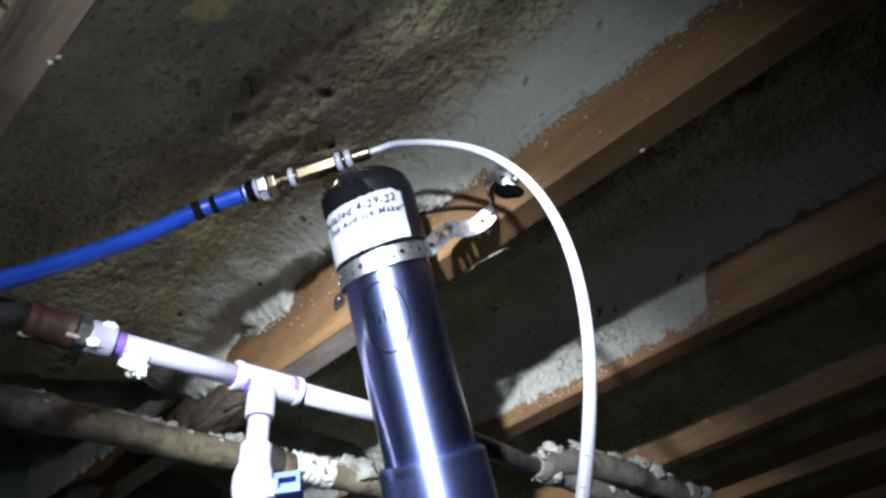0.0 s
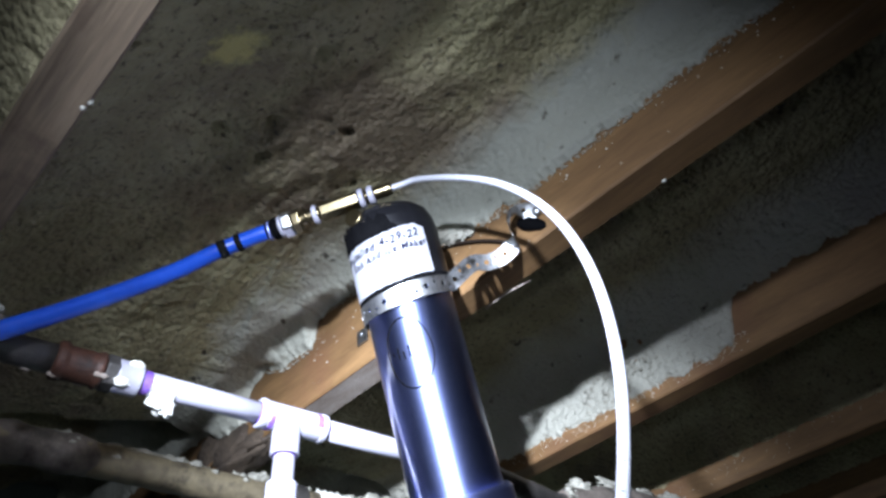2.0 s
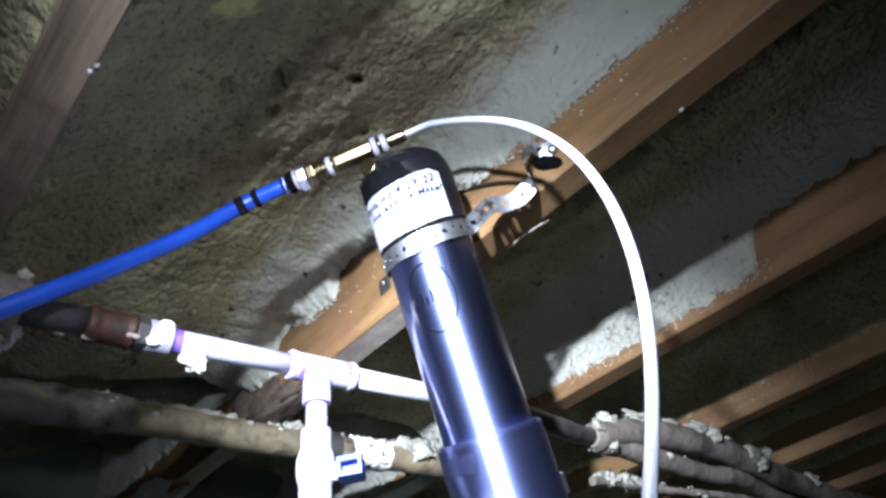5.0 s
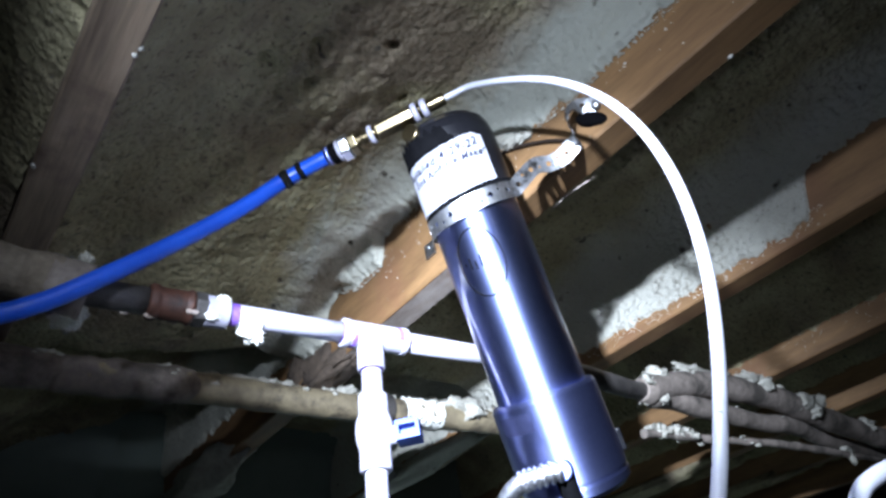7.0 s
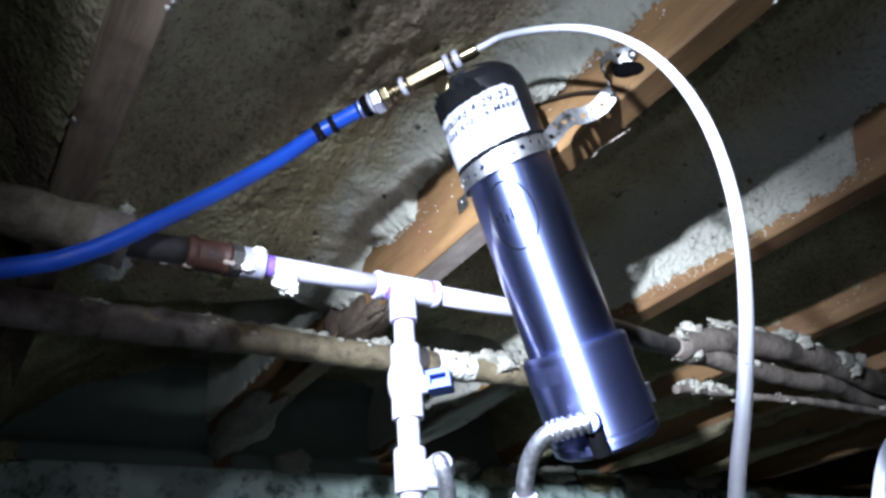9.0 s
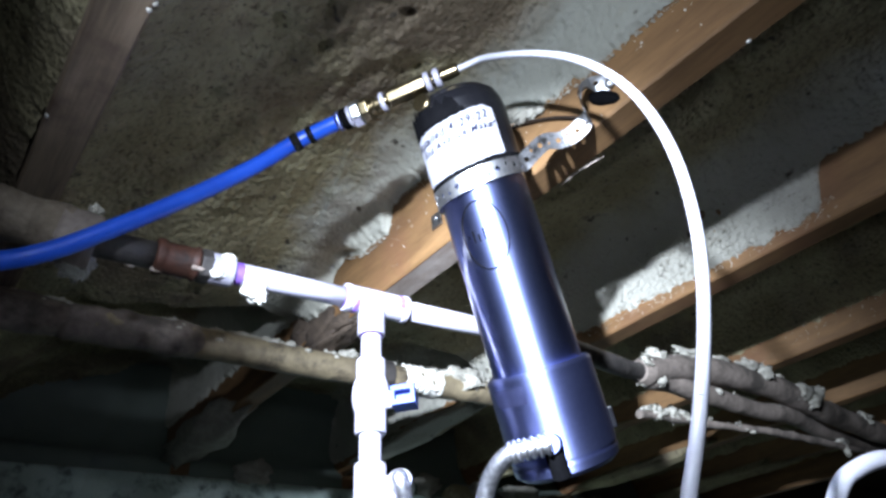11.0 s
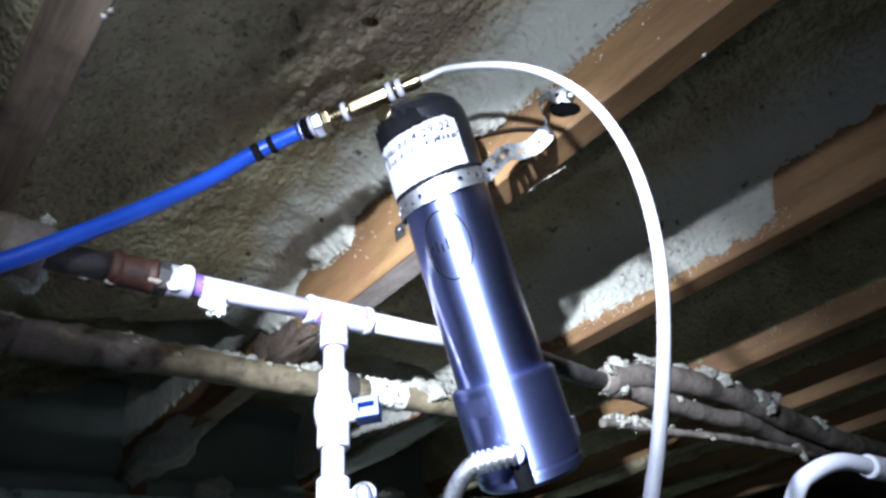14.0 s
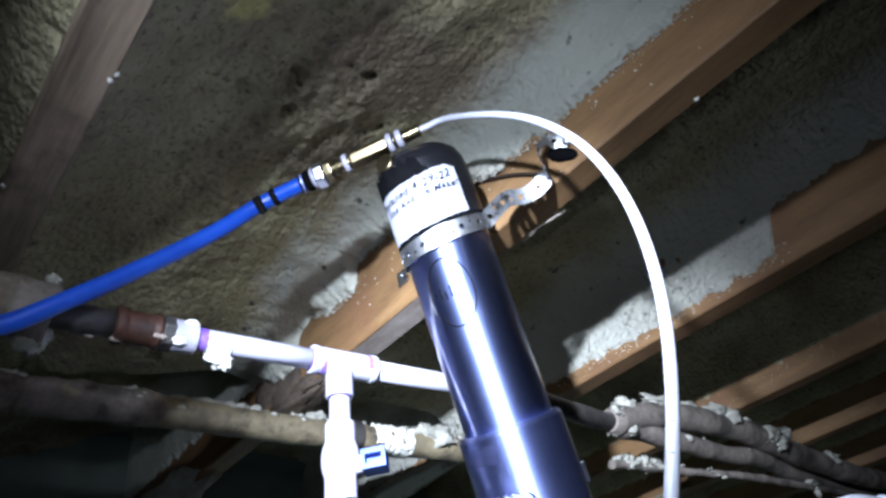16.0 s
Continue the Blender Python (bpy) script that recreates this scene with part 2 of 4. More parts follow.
WRAP_BROWN = material("brown_pipe_wrap", (0.10, 0.078, 0.052), (0.22, 0.18, 0.13), 0.85, scale=26, bump=0.9, bump_scale=90, bump_mm=4,
                      spots=(0.055, 0.04, 0.028), spot_scale=16, spot_edge=(0.48, 0.62))
WIRE = material("brown_wire", (0.012, 0.008, 0.006), (0.03, 0.02, 0.014), 0.8, spec=0.1)
RUBBER = material("black_rubber", (0.003, 0.003, 0.003), (0.006, 0.006, 0.006), 0.8, spec=0.08)

# the filter's painted sheen: anisotropy draws lamps out along the axis over the blue metal colour
STREAK_AXIS = (-0.397, -0.187, 0.8985)
for m_, ior in ((GLOSS_SHEEN, 2.8), (SATIN_SHEEN, 1.7)):
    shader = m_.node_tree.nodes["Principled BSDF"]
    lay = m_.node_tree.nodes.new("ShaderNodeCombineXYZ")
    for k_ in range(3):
        lay.inputs[k_].default_value = STREAK_AXIS[k_]
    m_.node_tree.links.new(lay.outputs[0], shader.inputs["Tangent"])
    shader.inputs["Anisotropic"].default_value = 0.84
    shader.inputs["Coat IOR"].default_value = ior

# ---- mesh helpers ----


def mesh_of(name, verts, faces, mat_, smooth=True):
    me = bpy.data.meshes.new(name)
    me.from_pydata([tuple(v) for v in verts], [], faces)
    me.materials.append(mat_)
    if smooth:
        for p in me.polygons:
            p.use_smooth = True
    me.update()
    return me


def part(name, me, parent=None, label=""):
    ob = new(name, me)
    if parent is not None:
        ob.parent = parent
    return tagged(ob, label)


def thing(name, label, category, group="", kind="", at=(0, 0, 0)):
    ob = new(name)
    ob.location = at
    ob.empty_display_size = 0.02
    return tagged(ob, label, category, group, kind)


def rounded(points, steps=8):
    """A smooth line through the points (Catmull-Rom)."""
    p = [Vector(q) for q in points]
    p = [2 * p[0] - p[1]] + p + [2 * p[-1] - p[-2]]
    out = []
    for i in range(1, len(p) - 2):
        a, b, c, d = p[i - 1 : i + 3]
        for k in range(steps):
            t = k / steps
            out.append(0.5 * (2 * b + (c - a) * t + (2 * a - 5 * b + 4 * c - d) * t * t + (3 * b - a - 3 * c + d) * t**3))
    return out + [p[-2]]


def frames_along(path):
    """Tangent and two normals at each point, without twist."""
    tans = [((path[min(i + 1, len(path) - 1)] - path[max(i - 1, 0)]).normalized()) for i in range(len(path))]
    side = tans[0].orthogonal().normalized()
    out = []
    for t in tans:
        side = (side - t * side.dot(t)).normalized()
        out.append((t, side, t.cross(side)))
    return out


def tube_mesh(name, path, radius, mat_, segs=20, caps=True, wobble=0.0, seed=0.0, wave=30.0):
    """A round tube along a line; radius is a number or one per point; wobble makes it uneven."""
    path = [Vector(p) for p in path]
    rad = radius if isinstance(radius, (list, tuple)) else [radius] * len(path)
    verts, faces = [], []
    for (t, a, b), p, r in zip(frames_along(path), path, rad):
        for k in range(segs):
            w = 2 * math.pi * k / segs
            d = a * math.cos(w) + b * math.sin(w)
            q = p + d * r
            if wobble:
                q += d * wobble * noise.noise(q * wave + Vector((seed, seed, 0)))
            verts.append(q)
    for i in range(len(path) - 1):
        for k in range(segs):
            j = (k + 1) % segs
            faces.append((i * segs + k, i * segs + j, (i + 1) * segs + j, (i + 1) * segs + k))
    if caps:
        faces.append(tuple(range(segs - 1, -1, -1)))
        faces.append(tuple((len(path) - 1) * segs + k for k in range(segs)))
    me = mesh_of(name, verts, faces, mat_)
    if caps:
        for p in list(me.polygons)[-2:]:
            p.use_smooth = False
    return me


def lathe_mesh(name, profile, mat_, segs=48, m=None, wave=None):
    """A turned shape: profile of (radius, z); m places it; wave(angle, r, z) may change a radius."""
    m = m or Matrix.Identity(4)
    verts, faces = [], []
    # short guard bands beside each corner keep the long faces straight in the light
    full = [profile[0]]
    for (r0, z0), (r1, z1) in zip(profile, profile[1:]):
        n = math.hypot(r1 - r0, z1 - z0)
        if n > 0.004:
            for f in (0.0008 / n, 1 - 0.0008 / n):
                full.append((r0 + (r1 - r0) * f, z0 + (z1 - z0) * f))
        full.append((r1, z1))
    profile = full
    for r, z in profile:
        for k in range(segs):
            w = 2 * math.pi * k / segs
            rr = wave(w, r, z) if wave else r
            verts.append(m @ Vector((rr * math.cos(w), rr * math.sin(w), z)))
    for i in range(len(profile) - 1):
        for k in range(segs):
            j = (k + 1) % segs
            faces.append((i * segs + k, i * segs + j, (i + 1) * segs + j, (i + 1) * segs + k))
    faces.append(tuple(range(segs - 1, -1, -1)))
    faces.append(tuple((len(profile) - 1) * segs + k for k in range(segs)))
    me = mesh_of(name, verts, faces, mat_)
    for p in list(me.polygons)[-2:]:
        p.use_smooth = False
    return me


def axis_matrix(a, b):
    """Places local z from a towards b."""
    a, b = Vector(a), Vector(b)
    return Matrix.Translation(a) @ (b - a).to_track_quat("Z", "Y").to_matrix().to_4x4()


def hub(name, a, b, r, mat_, lip=0.0012, segs=32):
    """A fitting's sleeve from a to b, with softened rims."""
    n = (Vector(b) - Vector(a)).length
    return lathe_mesh(name, [(r - lip, 0), (r, lip), (r, n - lip), (r - lip, n)], mat_, segs, axis_matrix(a, b))


def box_mesh(name, lo, hi, mat_, bevel=0.002, cuts=0):
    bm = bmesh.new()
    bmesh.ops.create_cube(bm, size=1)
    for v in bm.verts:
        v.co = Vector([lo[i] + (v.co[i] + 0.5) * (hi[i] - lo[i]) for i in range(3)])
    if bevel:
        bmesh.ops.bevel(bm, geom=bm.edges[:], offset=bevel, segments=2, profile=0.5, affect="EDGES")
    me = bpy.data.meshes.new(name)
    bm.to_mesh(me)
    bm.free()
    me.materials.append(mat_)
    return me


def blob_mesh(name, centre, size, mat_, seed, rough=0.35, wave=1.6, segs=18):
    """An uneven clot of foam."""
    bm = bmesh.new()
    bmesh.ops.create_icosphere(bm, subdivisions=3, radius=1)
    for v in bm.verts:
        d = v.co.normalized()
        k = 1 + rough * noise.noise(d * wave + Vector((seed * 3.1, seed, 0))) + 0.5 * rough * noise.noise(d * wave * 3 + Vector((0, seed, 7)))
        v.co = Vector((d.x * size[0], d.y * size[1], d.z * size[2])) * k + Vector(centre)
    me = bpy.data.meshes.new(name)
    bm.to_mesh(me)
    bm.free()
    me.materials.append(mat_)
    for p in me.polygons:
        p.use_smooth = True
    return me

# ---- the large structure ----
JOIST_BOTTOM, JOIST_TOP = 1.04, 1.275
JOISTS = [(-0.785, -0.747), (-0.385, -0.347), (0.022, 0.061), (0.448, 0.486), (0.845, 0.886), (1.252, 1.289), (1.630, 1.668), (2.035, 2.073), (2.44, 2.478)]
WALL_Y = 1.39
NEAR_Y = -1.6


def setting(name, me, label, category):
    return tagged(part(name, me), label, category, "", "structure")


setting("ground", box_mesh("ground", (-3.2, -3.2, -0.05), (5.2, 1.9, 0.0), DIRT, 0), "bare dark dirt floor of the crawl space", "ground")
setting("wall_north", box_mesh("wall_north", (-3.2, WALL_Y, 0.0), (5.2, WALL_Y + 0.25, 1.0), CONCRETE, 0.006),
        "stained pale green concrete foundation wall under the joists", "wall")
setting("wall_south", box_mesh("wall_south", (-3.2, -3.2, 0.0), (5.2, -3.0, 1.275), CONCRETE, 0), "plain concrete foundation wall", "wall")
setting("wall_west", box_mesh("wall_west", (-3.2, -3.0, 0.0), (-3.0, WALL_Y, 1.275), CONCRETE, 0), "plain concrete foundation wall", "wall")
setting("wall_east", box_mesh("wall_east", (5.0, -3.0, 0.0), (5.2, WALL_Y, 1.275), CONCRETE, 0), "plain concrete foundation wall", "wall")
setting("ceiling", box_mesh("ceiling", (-3.2, -3.2, JOIST_TOP), (5.2, 1.9, JOIST_TOP + 0.03), PLYWOOD, 0), "dark boards of the floor above", "ceiling")
setting("sill_plate", box_mesh("sill_plate", (-3.0, WALL_Y + 0.03, 1.0), (5.0, WALL_Y + 0.17, 1.04), WOOD, 0.003), "wooden sill plate on the foundation wall", "beam")
setting("rim_joist", box_mesh("rim_joist", (-3.0, WALL_Y + 0.13, 1.04), (5.0, WALL_Y + 0.17, JOIST_TOP), WOOD, 0.002), "wooden rim joist over the sill", "beam")


def joist_mesh(x0, x1, seed):
    """A sawn joist: bevelled, with a slightly wavy lower edge."""
    ys = np.linspace(NEAR_Y, WALL_Y + 0.128, 120)
    b = 0.0022
    prof = [(x0, JOIST_TOP), (x0, JOIST_BOTTOM + b), (x0 + b, JOIST_BOTTOM), (x1 - b, JOIST_BOTTOM), (x1, JOIST_BOTTOM + b), (x1, JOIST_TOP)]
    verts, faces = [], []
    for y in ys:
        for x, z in prof:
            w = noise.noise(Vector((seed * 5, y * 4, x * 9)))
            v = noise.noise(Vector((seed * 5 + 3, y * 23, x * 30)))
            verts.append((x + 0.0012 * w + 0.0005 * v, y, z + (0.0015 * w + 0.0008 * v if z < 1.2 else 0)))
    n = len(prof)
    for i in range(len(ys) - 1):
        for k in range(n - 1):
            faces.append((i * n + k, i * n + k + 1, (i + 1) * n + k + 1, (i + 1) * n + k))
        faces.append((i * n + n - 1, i * n, (i + 1) * n, (i + 1) * n + n - 1))
    faces.append(tuple(range(n)))
    faces.append(tuple(range(len(ys) * n - 1, len(ys) * n - n - 1, -1)))
    return mesh_of("joist", verts, faces, WOOD_PALE if seed == 2 else WOOD, False)


for i, (x0, x1) in enumerate(JOISTS):
    tagged(part("floor_joist", joist_mesh(x0, x1, i)), "weathered grey-brown wooden floor joist" if i == 2 else "reddish brown sawn wooden floor joist",
           "joist", "floor joists")


def bump01(v, lo, hi):
    t = min(max((v - lo) / (hi - lo), 0.0), 1.0)
    return t * t * (3 - 2 * t)


def edge_right_of(i, y):
    """How far up a joist's right face stays bare, before the foam begins."""
    return 1.054 if i == 2 else 1.115


def edge_left_of(i, y):
    """The same for a joist's left face."""
    if i == 2:
        return 1.056
    if i == 3:
        return (1.105 + 0.055 * bump01(y, 0.24, 0.58) - 0.040 * bump01(y, 0.595, 0.612) + 0.026 * bump01(y, 0.66, 0.74)
                - 0.074 * bump01(y, 0.750, 0.768) + 0.035 * bump01(y, 0.80, 0.88))
    if i == 4:
        return 1.122 - 0.066 * bump01(y, 0.19, 0.225) + 0.008 * bump01(y, 0.4, 0.6)
    if i == 5:
        return 1.085
    return 1.11


PITS = ((0.184, 0.398, 0.006, 0.006), (0.231, 0.408, 0.005, 0.009), (0.217, 0.367, 0.005, 0.010), (0.286, 0.336, 0.007, 0.005), (0.203, 0.262, 0.006, 0.010), (0.15, 0.50, 0.004, 0.008), (0.34, 0.40, 0.005, 0.005))


def foam_mesh(i, fine):
    """Spray foam between joist i and the next: down both faces, rounded into the bay, ragged at its edges."""
    xa, xb = JOISTS[i][1], JOISTS[i + 1][0]
    ys = np.arange(-0.5 if i in (2, 3) else -1.2 if fine else NEAR_Y, WALL_Y + 0.06, (0.0026 if i in (2, 3) else 0.006) if fine else 0.03)
    across = (120 if i == 2 else 84) if fine else 30
    verts, faces = [], []
    rnd = 0.055
    for y in ys:
        # the near foam hangs lower towards the pipe and ends in a lip; past it the bay is sprayed thin
        dip = 0.075 * bump01(y, 0.50, 0.86) * (1 - bump01(y, 0.882, 0.900)) - 0.015 * bump01(y, 0.882, 0.900)
        top = 1.195 - (dip if i in (1, 2, 3) else 0)
        ra = min(edge_right_of(i, y), top - 0.06) + 0.010 * noise.noise(Vector((i * 7.0, y * 45, 0))) + 0.005 * noise.noise(Vector((i * 7.0, y * 160, 3))) + 0.004 * noise.noise(Vector((i * 7.0, y * 420, 4)))
        rb = min(edge_left_of(i + 1, y), top - (0.006 if i == 2 else 0.06)) + 0.009 * noise.noise(Vector((i * 7.0, y * 45, 9))) + 0.005 * noise.noise(Vector((i * 7.0, y * 160, 5))) + 0.004 * noise.noise(Vector((i * 7.0, y * 420, 6)))
        line = [(xa - 0.001, ra), (xa + 0.006, ra + 0.006)]
        if i == 2:
            line += [(xa + 0.03, 1.085 - 0.3 * dip), (xa + 0.07, 1.118 - 0.6 * dip), (xa + 0.12, 1.145 - dip), (xa + 0.18, 1.163 - dip), (xa + 0.24, 1.172 - dip)]
        else:
            line += [(xa + 0.008 + rnd * (1 - math.cos(w)), top - rnd + rnd * math.sin(w)) for w in np.linspace(0, math.pi / 2, 9)]
        if i == 1:
            line += [(xb - 0.16, 1.165), (xb - 0.10, 1.14), (xb - 0.05, 1.10), (xb - 0.02, 1.072)]
        else:
            line += [(xb - 0.008 - rnd * (1 - math.sin(w)), max(top - rnd + rnd * math.cos(w), rb + 0.007 if i == 2 else 0)) for w in np.linspace(0, math.pi / 2, 9)]
        line += [(xb - 0.006, rb + 0.006), (xb + 0.001, rb)]
        p = np.array(line)
        s = np.r_[0, np.cumsum(np.hypot(*np.diff(p, axis=0).T))]
        at = np.linspace(0, s[-1], across)
        at = np.unique(np.r_[0, s[1], at[2:-2], s[-2], s[-1]])[:across]
        xs, zs = np.interp(at, s, p[:, 0]), np.interp(at, s, p[:, 1])
        for k in range(len(xs)):
            q = Vector((xs[k], y, zs[k]))
            hold = min(1, 4 * min(k, len(xs) - 1 - k) / len(xs))
            out = 0.018 * noise.noise(q * 7 + Vector((i * 3, 0, 0))) + 0.006 * noise.noise(q * 24) + (0.0080 if i == 1 else 0.0034) * noise.noise(q * 80) + (0.0036 if i == 1 else 0.0018) * noise.noise(q * 150)
            ridge = abs(noise.noise(Vector((q.x * 16, q.y * 5, i * 2.0))))
            out += 0.005 * max(0, 0.18 - ridge) / 0.18
            if i == 2:
                for hx, hy, wx, wy in PITS:
                    out -= 0.030 * math.exp(-(((q.x - hx) / wx) ** 2 + ((q.y - hy) / wy) ** 2))
                # a thicker ridge where the spray met the joist
                out += (0.030 + 0.014 * noise.noise(Vector((q.x * 20, q.y * 28, 4)))) * bump01(y, 0.42, 0.62) * (1 - bump01(y, 0.84, 0.89)) * math.exp(-(((q.x - 0.402) / 0.032) ** 2))
            c = Vector(((xa + xb) / 2, y, 1.08))
            d = (c - q).normalized()
            verts.append(q + d * (out * (0.25 + 0.75 * hold)))
    n = len(verts) // len(ys)
    for a in range(len(ys) - 1):
        for k in range(n - 1):
            faces.append((a * n + k, (a + 1) * n + k, (a + 1) * n + k + 1, a * n + k + 1))
    return mesh_of("foam", verts, faces, FOAM)


def rim_foam_mesh(i):
    """Foam over the end of a bay, on the rim joist and down to the sill."""
    xa, xb = JOISTS[i][1], JOISTS[i + 1][0]
    verts, faces, nx = [], [], 40
    line = [(WALL_Y + 0.004, 1.0), (WALL_Y + 0.006, 1.03), (WALL_Y + 0.03, 1.05), (WALL_Y + 0.045, 1.08), (WALL_Y + 0.05, 1.13), (WALL_Y + 0.03, 1.18), (WALL_Y - 0.04, 1.205)]
    line = rounded([(0, a, b) for a, b in line], 6)
    for p in line:
        for k in range(nx):
            q = Vector((xa + (xb - xa) * k / (nx - 1), p.y, p.z))
            q += Vector((0, -1, -0.3)) * (0.008 * noise.noise(q * 5 + Vector((i, 0, 0))) + 0.002 * noise.noise(q * 20))
            verts.append(q)
    for a in range(len(line) - 1):
        for k in range(nx - 1):
            faces.append((a * nx + k, a * nx + k + 1, (a + 1) * nx + k + 1, (a + 1) * nx + k))
    return mesh_of("rim_foam", verts, faces, RIM)


for i in range(len(JOISTS) - 1):
    f = tagged(part("foam_insulation", foam_mesh(i, 1 <= i <= 5)), "lumpy grey-beige spray foam filling the bay between joists", "insulation", "foam bays", "stuff")
    tagged(part("rim_insulation", rim_foam_mesh(i)), "dark green-grey coated board closing the end of a joist bay", "insulation", "rim foam", "stuff")

# ---- the water filter ----
MID, DOWN = Vector((0.418, 0.382, 0.923)), Vector((0.397, 0.187, -0.8985)).normalized()
UP = -DOWN
FRONT = Vector((0.0, 0.0, 0.6)) - MID
FRONT = (FRONT - UP * FRONT.dot(UP)).normalized()
SIDE = UP.cross(FRONT)
FILTER = Matrix((FRONT, SIDE, UP)).transposed().to_4x4()
FILTER.translation = MID
FILTER = FILTER @ Matrix.Scale(1.083, 4)
R_BODY, R_TOP, R_CAP = 0.0400, 0.0425, 0.0466

water_filter = thing("water_filter", "glossy black cylindrical water filter hung from a wooden joist", "water filter")
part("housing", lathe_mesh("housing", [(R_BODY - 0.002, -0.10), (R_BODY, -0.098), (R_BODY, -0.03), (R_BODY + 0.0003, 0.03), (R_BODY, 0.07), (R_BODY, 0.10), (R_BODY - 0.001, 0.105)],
                               GLOSS_SHEEN, 96, FILTER), water_filter, "glossy black plastic housing")
part("top_cap", lathe_mesh("top_cap", [(0.0395, 0.087), (R_TOP, 0.089), (R_TOP, 0.148), (R_TOP - 0.0015, 0.158), (R_TOP - 0.005, 0.167), (R_TOP - 0.012, 0.1735), (0.012, 0.1765)],
                               BLACK_TOP, 80, FILTER), water_filter, "black rounded top cap")
part("bottom_cap", lathe_mesh("bottom_cap", [(0.0402, -0.084), (0.0425, -0.0835), (R_CAP - 0.002, -0.0845), (R_CAP, -0.087), (R_CAP, -0.157), (R_CAP - 0.001, -0.1585), (R_CAP - 0.0012, -0.160), (R_CAP, -0.1615),
                                              (R_CAP - 0.001, -0.168), (R_CAP - 0.006, -0.172), (0.01, -0.1725)], SATIN_SHEEN, 96, FILTER), water_filter, "satin black screw-on bottom cap")


SLANT = 0.112 * R_BODY
SHEAR = FILTER @ Matrix(((1, 0, 0, 0), (0, 1, 0, 0), (0, 0.112, 1, 0), (0, 0, 0, 1)))


def on_filter(angle, z, r):
    return FILTER @ Vector((r * math.cos(angle), r * math.sin(angle), z))


def patch_mesh(name, a0, a1, low, high, r, mat_, steps=90):
    """A sheet wrapped on the filter between two heights, each a function of the angle."""
    verts, faces, rows = [], [], 6
    for i in range(steps + 1):
        a = a0 + (a1 - a0) * i / steps
        for k in range(rows + 1):
            z = low(a) + (high(a) - low(a)) * k / rows
            verts.append(on_filter(a, z, r + 0.0004 * noise.noise(Vector((a * 4, z * 90, 0)))))
    for i in range(steps):
        for k in range(rows):
            q = i * (rows + 1) + k
            faces.append((q, q + rows + 1, q + rows + 2, q + 1))
    return mesh_of(name, verts, faces, mat_)


def jag(a, seed, size):
    return size * noise.noise(Vector((a * 9, seed, 0))) + 0.5 * size * noise.noise(Vector((a * 31, seed, 2)))


part("cap_seam", lathe_mesh("cap_seam", [(0.0395, 0.0905), (R_TOP + 0.0008, 0.091), (R_TOP + 0.0008, 0.0965), (0.0395, 0.097)], BLACK_MATT, 80, SHEAR), water_filter, "black rubber ring")
label = part("label", patch_mesh("label", radians(-125), radians(41), lambda a: 0.0975 + SLANT * math.sin(a) + jag(a, 3, 0.0006), lambda a: 0.1435 + SLANT * math.sin(a) + jag(a, 8, 0.0006) - 0.004 * bump01(a, 0.45, 0.72),
                                 R_TOP + 0.0008, PAPER), water_filter, "white paper label with handwriting in dark ink")
part("tape", patch_mesh("tape", radians(-165), radians(8), lambda a: 0.1428 + SLANT * math.sin(a) + jag(a, 5, 0.0012), lambda a: 0.1590 + jag(a, 6, 0.005) - 0.012 * bump01(a, -0.1, 0.14), R_TOP + 0.0013, BLACK_MATT, 140), water_filter, "torn matt black tape")


def writing(words, start, z, size, lean):
    """Handwritten words bent round the label; start is the angle of the last letter's end."""
    cu = bpy.data.curves.new("words", "FONT")
    cu.body, cu.size, cu.shear, cu.space_character, cu.offset = words, size, lean, 1.14, 0.0002
    cu.resolution_u = 3
    tmp = new("words", cu)
    me = bpy.data.meshes.new_from_object(tmp.evaluated_get(bpy.context.evaluated_depsgraph_get()))
    bpy.data.objects.remove(tmp)
    wide = max(v.co.x for v in me.vertices)
    bm = bmesh.new()
    bm.from_mesh(me)
    bmesh.ops.subdivide_edges(bm, edges=[e for e in bm.edges if e.calc_length() > 0.002], cuts=2, use_grid_fill=False)
    bm.to_mesh(me)
    bm.free()
    r = R_TOP + 0.0015
    for v in me.vertices:
        u = v.co.x
        h = v.co.y + 0.0006 * math.sin(u * 420) + 0.0005 * noise.noise(Vector((u * 260, 1, 0)))
        v.co = on_filter(start + (u - wide) / r, z + h + SLANT * math.sin(start + (u - wide) / r), r)
    me.materials.clear()
    me.materials.append(INK)
    return me


part("handwriting", writing("Installed 4-29-22", radians(31), 0.1312, 0.0104, 0.12), label, "dark handwritten words")
part("handwriting", writing("Sink And Ice Maker", radians(40), 0.1222, 0.0088, 0.12), label, "dark handwritten words")
# an oval emblem on the housing, with worn marks that cannot be read
oval = [on_filter(radians(-14) + 0.50 * math.cos(w), 0.036 + 0.030 * math.sin(w), R_BODY + 0.0003) for w in np.linspace(0, 2 * math.pi, 72)]
emblem = part("emblem", tube_mesh("emblem", oval, 0.0007, BLACK_MATT, 6, False), water_filter, "raised dark oval emblem")
for a0, z0, h in ((-36, 0.031, 0.008), (-29, 0.032, 0.010), (-22, 0.031, 0.007), (-15, 0.032, 0.010), (-8, 0.031, 0.008), (-1, 0.032, 0.009)):
    part("emblem_bar", patch_mesh("emblem_bar", radians(a0), radians(a0 + 2.2), lambda a: z0, lambda a: z0 + h, R_BODY + 0.0004, BLACK_MATT, 4), emblem, "worn dark bar")
